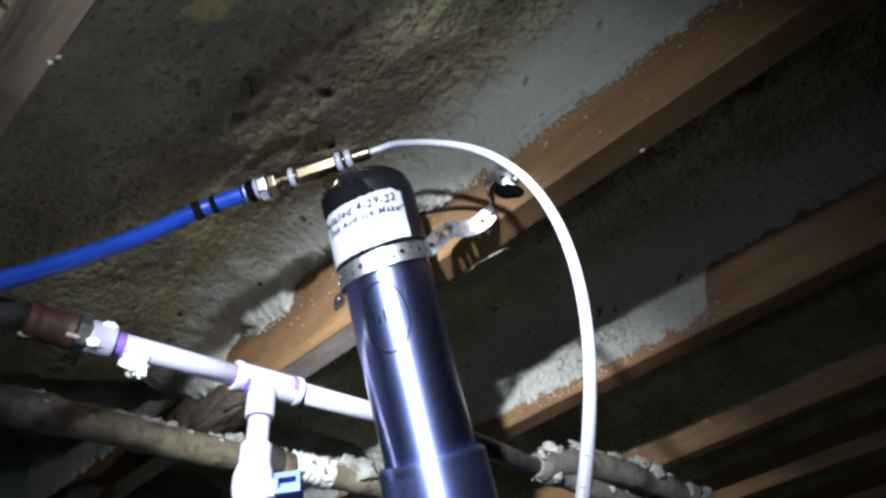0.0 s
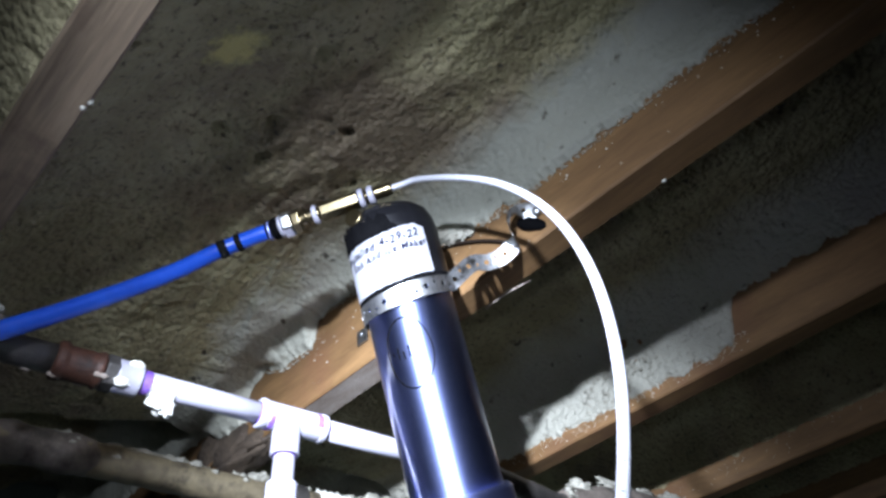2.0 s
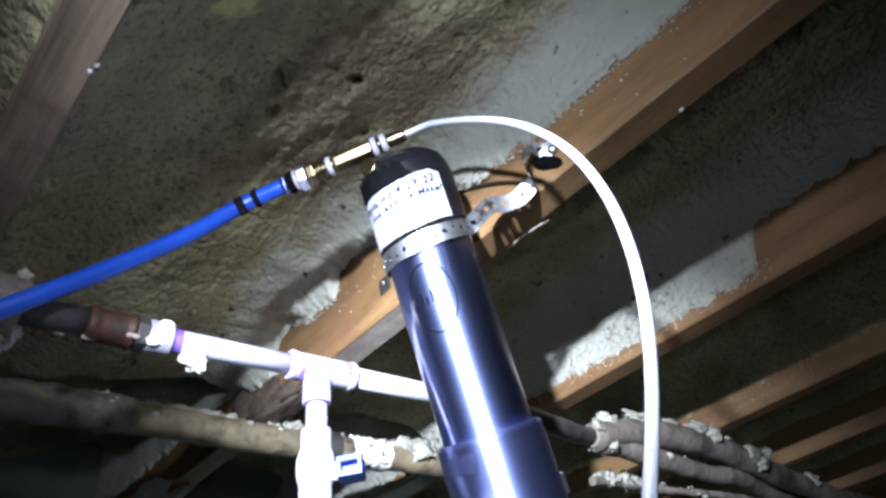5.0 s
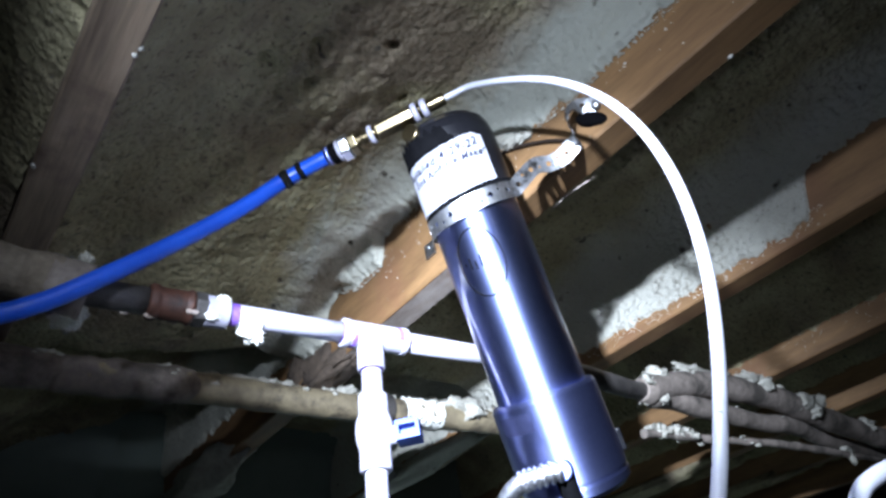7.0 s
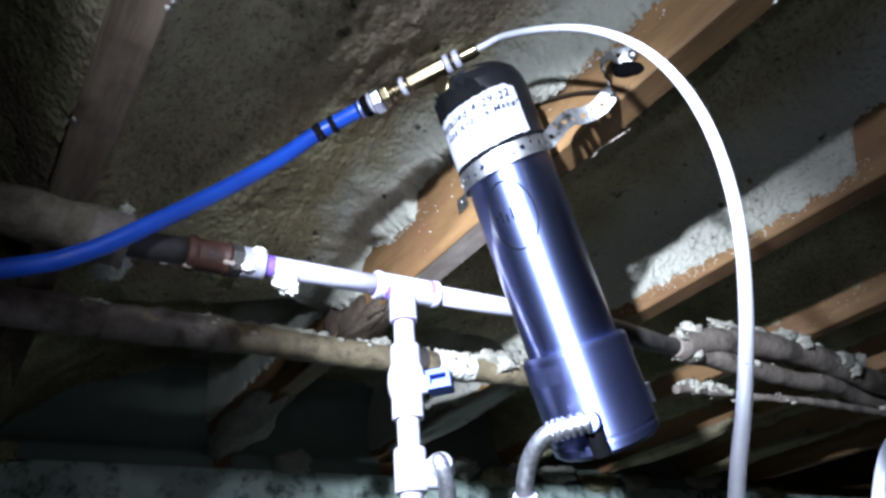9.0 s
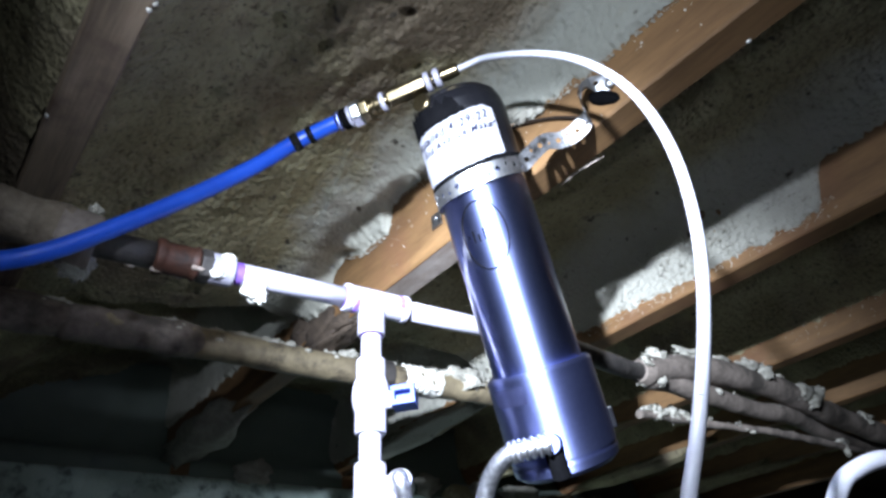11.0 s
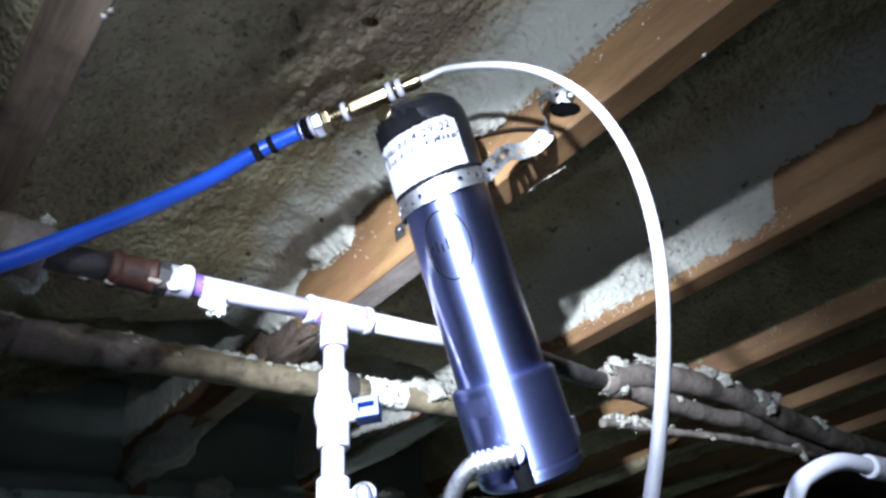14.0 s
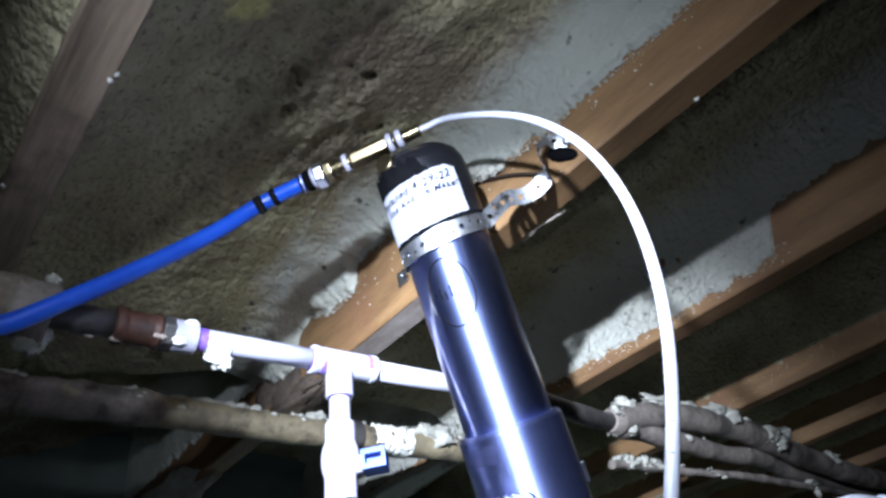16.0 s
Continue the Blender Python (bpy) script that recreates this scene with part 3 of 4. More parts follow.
# the slot isn't cut in: a flush darker patch paints its shade
part("slot", patch_mesh("slot", radians(-62), radians(-21), lambda a: -0.1075, lambda a: -0.0925, R_CAP + 0.0003, SLOT_SHADE, 24), water_filter, "flush patch with a slot's shade in its colour")
part("tab", box_mesh("tab", (-0.004, 0.0455, -0.150), (0.006, 0.0500, -0.132), BLACK_TOP, 0.001), water_filter, "small black tab").matrix_world = FILTER
# inlet at the lower cap
inlet = on_filter(radians(-9), -0.142, R_CAP - 0.004)
inlet_out = on_filter(radians(-9), -0.140, R_CAP + 0.010)
part("inlet_port", hub("inlet_port", inlet, inlet_out, 0.0095, SATIN_SHEEN), water_filter, "black inlet boss")
part("inlet_socket", hub("inlet_socket", on_filter(radians(-9), -0.146, R_CAP + 0.001), on_filter(radians(-9), -0.170, R_CAP - 0.001), 0.0085, BLACK_MATT), water_filter, "black inlet socket")
part("outlet_port", hub("outlet_port", FILTER @ Vector((0.004, -0.018, 0.160)), FILTER @ Vector((0.030, -0.030, 0.168)), 0.0095, BRASS), water_filter, "brass outlet nipple")

# ---- brass connector between blue and white tube ----
FA, FB = Vector((0.329, 0.315, 1.097)), Vector((0.261, 0.427, 1.082))
FD = (FB - FA).normalized()
connector = thing("brass_connector", "brass push-fit tee with white collars joining blue and white tubing", "pipe fitting")


def along(s):
    return FA + FD * s * 1.075


def six(w, r, z):
    return r * math.cos(math.pi / 6) / math.cos((w % (math.pi / 3)) - math.pi / 6)


def nut_mesh(name, s0, s1, r, mat_):
    n = (s1 - s0) * 1.075
    return lathe_mesh(name, [(r - 0.001, 0), (r, 0.001), (r, n - 0.001), (r - 0.001, n)], mat_, 48, axis_matrix(along(s0), along(s1)), six)


part("sleeve", hub("sleeve", along(0.004), along(0.022), 0.0064, BRASS), connector)
part("collar", hub("collar", along(0.0215), along(0.0275), 0.0099, PVC), connector, "white plastic collar")
part("neck", hub("neck", along(0.0275), along(0.031), 0.0074, BRASS), connector)
part("collar", hub("collar", along(0.031), along(0.0365), 0.0103, PVC), connector, "white plastic collar")
part("body", nut_mesh("body", 0.0365, 0.074, 0.0096, BRASS), connector, "polished brass body")
part("collar", hub("collar", along(0.0765), along(0.0815), 0.0099, PVC), connector, "white plastic collar")
part("neck", hub("neck", along(0.074), along(0.098), 0.0074, BRASS), connector)
part("ring", hub("ring", along(0.086), along(0.089), 0.0094, BRASS), connector)
part("nut", nut_mesh("nut", 0.093, 0.101, 0.0125, BRASS), connector, "brass hexagonal nut")
part("nut", nut_mesh("nut", 0.1015, 0.111, 0.0137, CHROME), connector, "bright steel hexagonal nut")
part("ring", hub("ring", along(0.111), along(0.1145), 0.0114, PVC), connector, "white plastic ring")

# ---- tubing ----
blue = thing("blue_water_tube", "blue plastic water tube with black crimp rings", "water tube")
blue_line = rounded([along(0.11), (0.2562, 0.4344, 1.0806), (0.2317, 0.4675, 1.0695), (0.1957, 0.4897, 1.0354), (0.1405, 0.5123, 0.9887), (0.0837, 0.5276, 0.9424), (0.0502, 0.5361, 0.9184), (0.0088, 0.5416, 0.8987),
                     (-0.12, 0.54, 0.85), (-0.28, 0.57, 0.88), (-0.42, 0.59, 0.94), (-0.54, 0.60, 1.0), (-0.60, 0.60, 1.05)], 10)
part("tube", tube_mesh("tube", blue_line, 0.0080, BLUE_TUBE, 24), blue)
part("ferrule", hub("ferrule", along(0.1145), along(0.1215), 0.0110, BLACK_MATT), blue, "black crimp ferrule")
part("ferrule", hub("ferrule", along(0.1215), along(0.127), 0.0101, SATIN_SHEEN), blue, "black crimp ferrule")
for p, q in (((0.2432, 0.4518, 1.0750), (0.2400, 0.4563, 1.0735)), ((0.2346, 0.4635, 1.0708), (0.2293, 0.4698, 1.0679))):
    part("crimp_ring", hub("crimp_ring", p, q, 0.0093, RUBBER), blue, "black crimp ring")
part("tie_end", hub("tie_end", (0.2297, 0.4621, 1.0629), (0.2329, 0.4608, 1.0538), 0.0024, RUBBER), blue, "black cable tie end")

white = thing("white_water_tube", "thin white plastic water tube arching down from the connector", "water tube")
white_line = rounded([along(0.012), along(-0.004), along(-0.018), (0.3436, 0.2805, 1.0892), (0.3443, 0.2575, 1.0700), (0.3418, 0.2318, 1.0435), (0.3367, 0.2058, 1.0112), (0.3300, 0.1821, 0.9741), (0.3221, 0.1620, 0.9338), (0.3133, 0.1471, 0.8914),
                      (0.3040, 0.1375, 0.8481), (0.2941, 0.1333, 0.8047), (0.2837, 0.1342, 0.7619), (0.2725, 0.1402, 0.7200), (0.2606, 0.1501, 0.6789), (0.2483, 0.1625, 0.6382), (0.2400, 0.1900, 0.5600),
                      (0.27, 0.30, 0.36), (0.40, 0.50, 0.14), (0.6, 0.8, 0.012)], 12)
part("tube", tube_mesh("tube", white_line, 0.00318, WHITE_TUBE, 20), white)


def dash_mesh(i):
    """One printed dash across the tube, lying on its near side."""
    a, b = white_line[i], white_line[i + 1]
    t = (b - a).normalized()
    to = (Vector((0, 0, 0.6)) - a)
    to = (to - t * to.dot(t)).normalized()
    s = t.cross(to)
    pts = [a + to * 0.0034 * math.cos(w) + s * 0.0034 * math.sin(w) for w in np.linspace(-0.2, 0.45, 6)]
    verts = [q + t * h for q in pts for h in (-0.00022, 0.00022)]
    return mesh_of("print_mark", verts, [(2 * k, 2 * k + 1, 2 * k + 3, 2 * k + 2) for k in range(5)], INK)


for i in range(60, 168, 4):
    part("print_mark", dash_mesh(i), white, "small dark printed dash")

loop = thing("white_water_tube", "loop of white plastic water tube with a push-fit end", "water tube")
loop_line = rounded([(0.47, 0.24, 0.58), (0.482, 0.212, 0.645), (0.494, 0.195, 0.681), (0.509, 0.185, 0.693), (0.533, 0.172, 0.699), (0.567, 0.161, 0.694), (0.62, 0.150, 0.688), (0.75, 0.14, 0.66), (0.95, 0.2, 0.45), (1.1, 0.4, 0.02)], 10)
part("tube", tube_mesh("tube", loop_line, 0.0060, WHITE_TUBE, 20), loop)
part("coupling", hub("coupling", (0.556, 0.164, 0.6955), (0.585, 0.157, 0.692), 0.0085, WHITE_TUBE), loop, "white push-fit coupling")

# ---- perforated hanger strap ----
strap = thing("hanger_strap", "galvanised perforated metal strap holding the filter to the joist", "strap")
ring_z = 0.0850
path = [on_filter(a, ring_z + SLANT * math.sin(a), R_BODY + 0.0034) for a in np.linspace(radians(-200), radians(66), 44)]
wide = [UP.copy() for _ in path]
free = [path[-1], (0.4100, 0.3032, 1.0278), (0.4242, 0.2921, 1.0312), (0.4345, 0.2790, 1.0362), (0.4375, 0.2674, 1.0443), (0.431, 0.2605, 1.050), (0.428, 0.2585, 1.060),
        (0.430, 0.2560, 1.072), (0.4365, 0.248, 1.0765), (0.4425, 0.238, 1.072), (0.4480, 0.228, 1.064)]
smooth_free = rounded(free, 6)[1:]
for k, p in enumerate(smooth_free):
    t = k / (len(smooth_free) - 1)
    p = p + Vector((0.3, -0.8, 0.3)) * 0.0022 * math.sin(t * 19) * (1 - t)
    path.append(p)
    edge = UP.lerp(Vector((0.63, 0.375, 0.68)), bump01(t, 0.38, 0.52))
    wide.append(edge.lerp(Vector((-0.45, 0.40, 0.80)), bump01(t, 0.64, 0.80)).normalized())
path = [Vector(p) for p in path]


def strap_mesh(path, wide, half=0.0084):
    """A strip with punched round holes, a little thick, following a line."""
    s = [0.0]
    for a, b in zip(path, path[1:]):
        s.append(s[-1] + (b - a).length)
    fr = frames_along(path)

    def place(u, v, up):
        u = min(max(u, 0), s[-1])
        i = min(max(np.searchsorted(s, u) - 1, 0), len(path) - 2)
        f = (u - s[i]) / max(s[i + 1] - s[i], 1e-9)
        p, t = path[i].lerp(path[i + 1], f), fr[i][0].lerp(fr[i + 1][0], f).normalized()
        w = wide[i].lerp(wide[i + 1], f)
        w = (w - t * w.dot(t)).normalized()
        return p + w * v + t.cross(w) * up

    verts, faces = [], []
    cell = 0.0105
    n = int(s[-1] / cell)
    for c in range(n):
        mid = (c + 0.5) * cell
        rad, off = (0.0026, 0.0) if c % 2 else (0.0016, 0.0025 if c % 4 else -0.0025)
        base = len(verts)
        for lay in (0.0005, -0.0005):
            for k in range(16):
                w = 2 * math.pi * k / 16
                co, si = math.cos(w), math.sin(w)
                q = 1 / max(abs(co), abs(si))
                verts.append(place(mid + co * q * cell / 2, si * q * half, lay))
                verts.append(place(mid + co * rad, off + si * rad, lay))
        for k in range(16):
            j = (k + 1) % 16
            a, b = base + 2 * k, base + 2 * j
            faces += [(a, b, b + 1, a + 1), (a + 32, a + 33, b + 33, b + 32), (a + 1, b + 1, b + 33, a + 33)]
            if k in (2, 3, 4, 5, 10, 11, 12, 13):
                faces.append((a, a + 32, b + 32, b))
    me = mesh_of("band", verts, faces, STEEL, False)
    bm = bmesh.new()
    bm.from_mesh(me)
    bmesh.ops.remove_doubles(bm, verts=bm.verts[:], dist=0.00008)
    bm.to_mesh(me)
    bm.free()
    return me


part("band", strap_mesh(path, wide), strap)
part("screw", lathe_mesh("screw", [(0.0046, 0.0), (0.0046, 0.0012), (0.0040, 0.0026), (0.0024, 0.0034), (0.0004, 0.0036)], STEEL, 24, axis_matrix((0.4445, 0.2345, 1.0690), (0.40, 0.22, 1.04)), None), strap, "round screw head")
part("pad", tube_mesh("pad", rounded([(0.447, 0.261, 1.075), (0.4475, 0.254, 1.070), (0.448, 0.245, 1.0615), (0.4485, 0.236, 1.053), (0.450, 0.230, 1.047)], 4),
                      [0.0015, 0.004, 0.0058, 0.0068, 0.0074, 0.0078, 0.0080, 0.0080, 0.0078, 0.0074, 0.0070, 0.0064, 0.0057, 0.0048, 0.0036, 0.0022, 0.0012], BLACK_MATT, 20, wobble=0.0012, wave=90), strap, "black rubber pad")

tagged(part("thin_wire", tube_mesh("thin_wire", rounded([(0.4455, 0.364, 1.1150), (0.4445, 0.349, 1.1085), (0.4445, 0.324, 1.0946), (0.4445, 0.299, 1.0775), (0.4445, 0.276, 1.058)], 8), 0.0021, WIRE, 8)),
       "thin dark wire bowed along the joist face", "wire")

# ---- white pvc line with its valve ----
RP = 0.01067
pvc = thing("pvc_water_line", "white plastic water pipe with a tee and purple primer stains", "water pipe")


def pvc_at(x):
    return Vector((x, 0.5645 - 0.1005 * x, 0.9525 - 0.013 * x))


part("pipe", tube_mesh("pipe", [pvc_at(0.19), pvc_at(0.26), pvc_at(0.33)], RP, PVC, 28), pvc)
part("pipe", tube_mesh("pipe", [pvc_at(0.39), pvc_at(0.50), pvc_at(0.635)], RP, PVC, 28), pvc)
tee = part("tee", hub("tee", pvc_at(0.327), pvc_at(0.397), 0.0143, PVC), pvc)
TX, TY = pvc_at(0.357).x, pvc_at(0.357).y
part("tee_branch", hub("tee_branch", (TX, TY, 0.948), (TX - 0.002, TY, 0.908), 0.0142, PVC), tee)
part("tee_rim", hub("tee_rim", pvc_at(0.3245), pvc_at(0.3315), 0.0152, PVC), tee)
part("tee_rim", hub("tee_rim", pvc_at(0.392), pvc_at(0.399), 0.0152, PVC), tee)


def stain_mesh(x0, x1, r, w0, w1, seed):
    """A thin ragged coat of primer on the pipe, over part of its girth."""
    verts, faces, n, m = [], [], 30, 5
    for i in range(n + 1):
        w = w0 + (w1 - w0) * i / n
        for k in range(m + 1):
            e = 0.0022 * noise.noise(Vector((w * 3, seed, k // m)))
            x = x0 + (x1 - x0) * k / m + (e if k in (0, m) else 0)
            c = pvc_at(x)
            verts.append(c + Vector((0.1 * math.sin(w) * 0, math.cos(w), math.sin(w))) * r)
    for i in range(n):
        for k in range(m):
            q = i * (m + 1) + k
            faces.append((q, q + 1, q + m + 2, q + m + 1))
    return mesh_of("primer_stain", verts, faces, PRIMER)


part("primer_stain", stain_mesh(0.208, 0.216, RP + 0.0004, 0, 6.28, 1), pvc, "purple primer ring")
part("primer_stain", stain_mesh(0.322, 0.326, RP + 0.0004, 0, 6.28, 2), pvc, "purple primer ring")
part("primer_stain", stain_mesh(0.3995, 0.4015, RP + 0.0004, 0, 6.28, 3), pvc, "purple primer ring")
part("primer_stain", stain_mesh(0.384, 0.391, 0.0146, 2.4, 3.6, 4), pvc, "purple primer smear")
part("primer_stain", stain_mesh(0.333, 0.338, 0.0146, 3.6, 5.2, 5), pvc, "purple primer smear")


def rx(z):
    return TX - 0.002 - (0.908 - z) * 0.055


part("riser", tube_mesh("riser", [(TX, TY, 0.94), (rx(0.85), TY, 0.85), (rx(0.72), TY, 0.725)], RP, PVC, 28), pvc)
part("primer_stain", hub("primer_stain", (rx(0.908), TY, 0.9085), (rx(0.906), TY, 0.9065), RP + 0.0012, PRIMER), pvc, "purple primer ring")
part("elbow", hub("elbow", (rx(0.775), TY, 0.775), (rx(0.735), TY, 0.735), 0.0150, PVC), pvc)
part("elbow_outlet", hub("elbow_outlet", (rx(0.75), TY, 0.752), (rx(0.75) + 0.030, TY - 0.016, 0.749), 0.0135, PVC), pvc)

valve = thing("ball_valve", "white plastic ball valve with a blue handle on the riser", "valve")
V0, V1 = Vector((rx(0.880), TY, 0.880)), Vector((rx(0.803), TY, 0.803))
vm = axis_matrix(V0, V1)
part("body", lathe_mesh("body", [(0.0135, 0), (0.0148, 0.001), (0.0148, 0.020), (0.0165, 0.024), (0.0182, 0.031), (0.0186, 0.038), (0.0182, 0.045), (0.0165, 0.052), (0.0152, 0.055), (0.0152, 0.0755), (0.0138, 0.077)], PVC, 40, vm), valve)
HD = Vector((0.70, -0.71, 0.02)).normalized()
HC = Vector((rx(0.835), TY, 0.835))
part("stem", hub("stem", HC + HD * 0.012, HC + HD * 0.0235, 0.0085, PVC), valve, "white stem")
hm = Matrix((HD, Vector((0, 0, 1)).cross(HD).normalized(), Vector((0, 0, 1)))).transposed().to_4x4()
hm.translation = HC


def handle_mesh():
    """A moulded paddle: web, two end flanges and a rib."""
    bm = bmesh.new()
    for lo, hi in (((0.022, -0.012, -0.0095), (0.0255, 0.012, 0.0095)), ((0.0255, -0.012, 0.0045), (0.045, 0.012, 0.0095)), ((0.0255, -0.012, -0.0095), (0.045, 0.012, -0.0045)),
                   ((0.0415, -0.012, -0.0045), (0.045, 0.012, 0.0045)), ((0.0255, -0.001, -0.0045), (0.0415, 0.012, 0.0045))):
        c = bmesh.ops.create_cube(bm, size=1)["verts"]
        for v in c:
            v.co = hm @ Vector([lo[i] + (v.co[i] + 0.5) * (hi[i] - lo[i]) for i in range(3)])
    me = bpy.data.meshes.new("handle")
    bm.to_mesh(me)
    bm.free()
    me.materials.append(BLUE_HANDLE)
    return me


part("handle", handle_mesh(), valve, "bright blue plastic handle")

hose = thing("braided_hose", "braided steel supply hose from the riser to the filter", "hose")
H0 = Vector((rx(0.75) + 0.026, TY - 0.014, 0.7495))
hose_line = rounded([inlet_out, (0.4160, 0.3950, 0.7580), (0.4090, 0.4060, 0.7570), (0.4060, 0.4200, 0.7510), (0.4070, 0.4370, 0.7390), (0.4110, 0.4520, 0.7200), (0.4240, 0.4680, 0.6960), (0.4390, 0.4900, 0.6630), (0.4340, 0.5330, 0.6330), (0.4060, 0.5430, 0.6590), (0.3770, 0.5240, 0.7030), (0.3670, 0.5040, 0.7320), (0.3560, 0.4960, 0.7550), H0], 10)


def braid_mesh():
    me = tube_mesh("braid", hose_line, 0.0078, BRAID, 24)
    return me


part("braid", braid_mesh(), hose)
for k in range(7):
    a, b = hose_line[3 * k], hose_line[3 * k + 1]
    part("ferrule_ring", lathe_mesh("ferrule_ring", [(0.0080, 0.0), (0.0094, 0.0008), (0.0099, 0.0018), (0.0094, 0.0028), (0.0080, 0.0036)], CHROME, 28, axis_matrix(a, a + (b - a).normalized())), hose, "bright steel ferrule ring")
part("nut", hub("nut", hose_line[-8], hose_line[-2], 0.0118, CHROME), hose, "bright steel nut")
part("sleeve", hub("sleeve", hose_line[51], hose_line[59], 0.0108, PVC), hose, "white plastic sleeve")

# ---- old iron line joined to the pvc ----
old = thing("iron_water_pipe", "rusty dark iron pipe and coupling joined to the plastic line", "water pipe")
part("adapter", hub("adapter", pvc_at(0.208), pvc_at(0.186), 0.0150, PVC), old, "white threaded adapter smeared purple")
part("adapter_nut", lathe_mesh("adapter_nut", [(0.0155, 0), (0.0165, 0.001), (0.0165, 0.010), (0.0155, 0.011)], IRON, 48, axis_matrix(pvc_at(0.187), pvc_at(0.170)), six), old)
part("coupling", lathe_mesh("coupling", [(0.0148, 0), (0.0165, 0.002), (0.0172, 0.004), (0.0150, 0.007), (0.0150, 0.030), (0.0172, 0.033), (0.0172, 0.038), (0.0150, 0.040)], RUST, 36, axis_matrix(pvc_at(0.176), pvc_at(0.130))), old, "rusty iron coupling")
part("nipple", tube_mesh("nipple", [pvc_at(0.14), pvc_at(0.10), pvc_at(0.05)], 0.0128, IRON, 28, wobble=0.0008, wave=90), old, "dark iron nipple")
for x, a in ((0.193, 0.4), (0.199, 2.6), (0.190, 4.0)):
    c = pvc_at(x) + Vector((0, math.cos(a), math.sin(a))) * 0.0145
    part("sealant", blob_mesh("sealant", c, (0.007, 0.004, 0.004), FOAM_WHITE, x * 50), old, "white sealant lump")

for x, a, r in ((0.150, 0.6, 0.004), (0.163, 5.6, 0.003), (0.139, 4.6, 0.0035), (0.172, 3.9, 0.004), (0.120, 5.2, 0.003)):
    c = pvc_at(x) + Vector((0, math.cos(a), math.sin(a))) * (0.0155 if x > 0.13 else 0.0128)
    part("sealant", blob_mesh("sealant", c, (r * 1.5, r * 0.7, r * 0.7), DUST, x * 70), old, "dried pale sealant fleck")

wrapped = thing("wrapped_pipe", "old pipe wrapped in grey-beige insulation tape", "water pipe")
wl = rounded([(0.072, 0.556, 0.951), (0.04, 0.56, 0.958), (-0.02, 0.565, 0.965), (-0.12, 0.57, 0.97), (-0.4, 0.58, 0.97), (-1.0, 0.6, 0.97)], 12)
part("wrapping", tube_mesh("wrapping", wl, 0.0225, WRAP_BROWN, 36, wobble=0.004, wave=40), wrapped)
part("band", tube_mesh("band", rounded([(0.088, 0.555, 0.949), (0.074, 0.556, 0.951), (0.058, 0.558, 0.954)], 4), 0.0242, WRAP, 36, wobble=0.003, wave=140), wrapped, "mesh tape band")

back = thing("tan_pipe", "tan painted pipe with foam overspray under the joists", "water pipe")
bl = [(x, 0.838 - 0.045 * x, 1.0105 + 0.0012 * math.sin(x * 9)) for x in np.linspace(-1.4, 0.86, 120)]
part("pipe", tube_mesh("pipe", bl, 0.0205, PIPE_TAN, 32, wobble=0.0015, wave=60), back)
for x0, x1, r in ((-0.9, 0.12, 0.0238), (0.115, 0.282, 0.0228)):
    ps = [(x, 0.838 - 0.045 * x, 1.0105) for x in np.linspace(x0, x1, 24)]
    part("wrapping", tube_mesh("wrapping", ps, [r - 0.003 * (abs(k - 11.5) > 10.5) for k in range(24)], WRAP, 32, wobble=0.005, wave=50, seed=x0), back, "grey-brown wrapping")


def lapped(path, r, step, rise):
    """Radii of tape wound in overlapping turns."""
    s, out = 0.0, []
    for i, p in enumerate(path):
        s += (p - path[i - 1]).length if i else 0.0
        f = (s / step + 0.25 * noise.noise(Vector((s * 9, r * 50, 0)))) % 1.0
        out.append(r + rise * f * (1 - bump01(f, 0.9, 1.0)) - 0.3 * r * max(0.0, 1 - i / 5))
    return out


def crust_mesh(path, r, count, size, seed, turn=1.3, spread=0.7, mat_=None):
    """Crumbs of hardened foam sitting along the top of a pipe, in drifts."""
    rng = random.Random(seed)
    verts, faces = [], []
    ball = bmesh.new()
    bmesh.ops.create_icosphere(ball, subdivisions=2, radius=1)
    ball.verts.ensure_lookup_table()
    unit = [v.co.copy() for v in ball.verts]
    tris = [[v.index for v in f.verts] for f in ball.faces]
    ball.free()
    while len(verts) < count * len(unit):
        u = rng.random() * (len(path) - 2)
        i = int(u)
        p, t = path[i].lerp(path[i + 1], u - i), (path[i + 1] - path[i]).normalized()
        if noise.noise(Vector((p.x * 14, seed, 0))) < rng.uniform(-0.35, 0.25):
            continue
        side = t.cross(Vector((0, 0, 1))).normalized()
        w = rng.gauss(turn, spread)
        c = p + (side * math.cos(w) + side.cross(t) * math.sin(w)) * r
        k = size * rng.uniform(0.45, 1.0) ** 2
        base, off = len(verts), Vector((rng.random() * 50, seed, 0))
        for d in unit:
            g = 1 + 0.9 * noise.noise(d * 1.9 + off)
            verts.append(c + Vector((d.x * 1.5, d.y, d.z * 0.8)) * k * g)
        faces += [[base + a for a in f] for f in tris]
    return mesh_of("crust", verts, faces, mat_ or FOAM_OLD)


right = thing("wrapped_pipe", "grey wrapped water pipe caked with foam under the joists", "water pipe")
main = rounded([(0.63, 0.502, 0.944), (0.74, 0.52, 0.950), (0.84, 0.54, 0.962), (0.95, 0.538, 0.985), (1.05, 0.535, 0.998), (1.23, 0.528, 1.000), (1.45, 0.535, 0.985), (1.75, 0.54, 0.972), (2.2, 0.55, 0.98), (3.2, 0.58, 0.98)], 28)
part("pipe", tube_mesh("pipe", main[:80], 0.0135, IRON, 28, wobble=0.001, wave=80), right, "bare dark iron end")
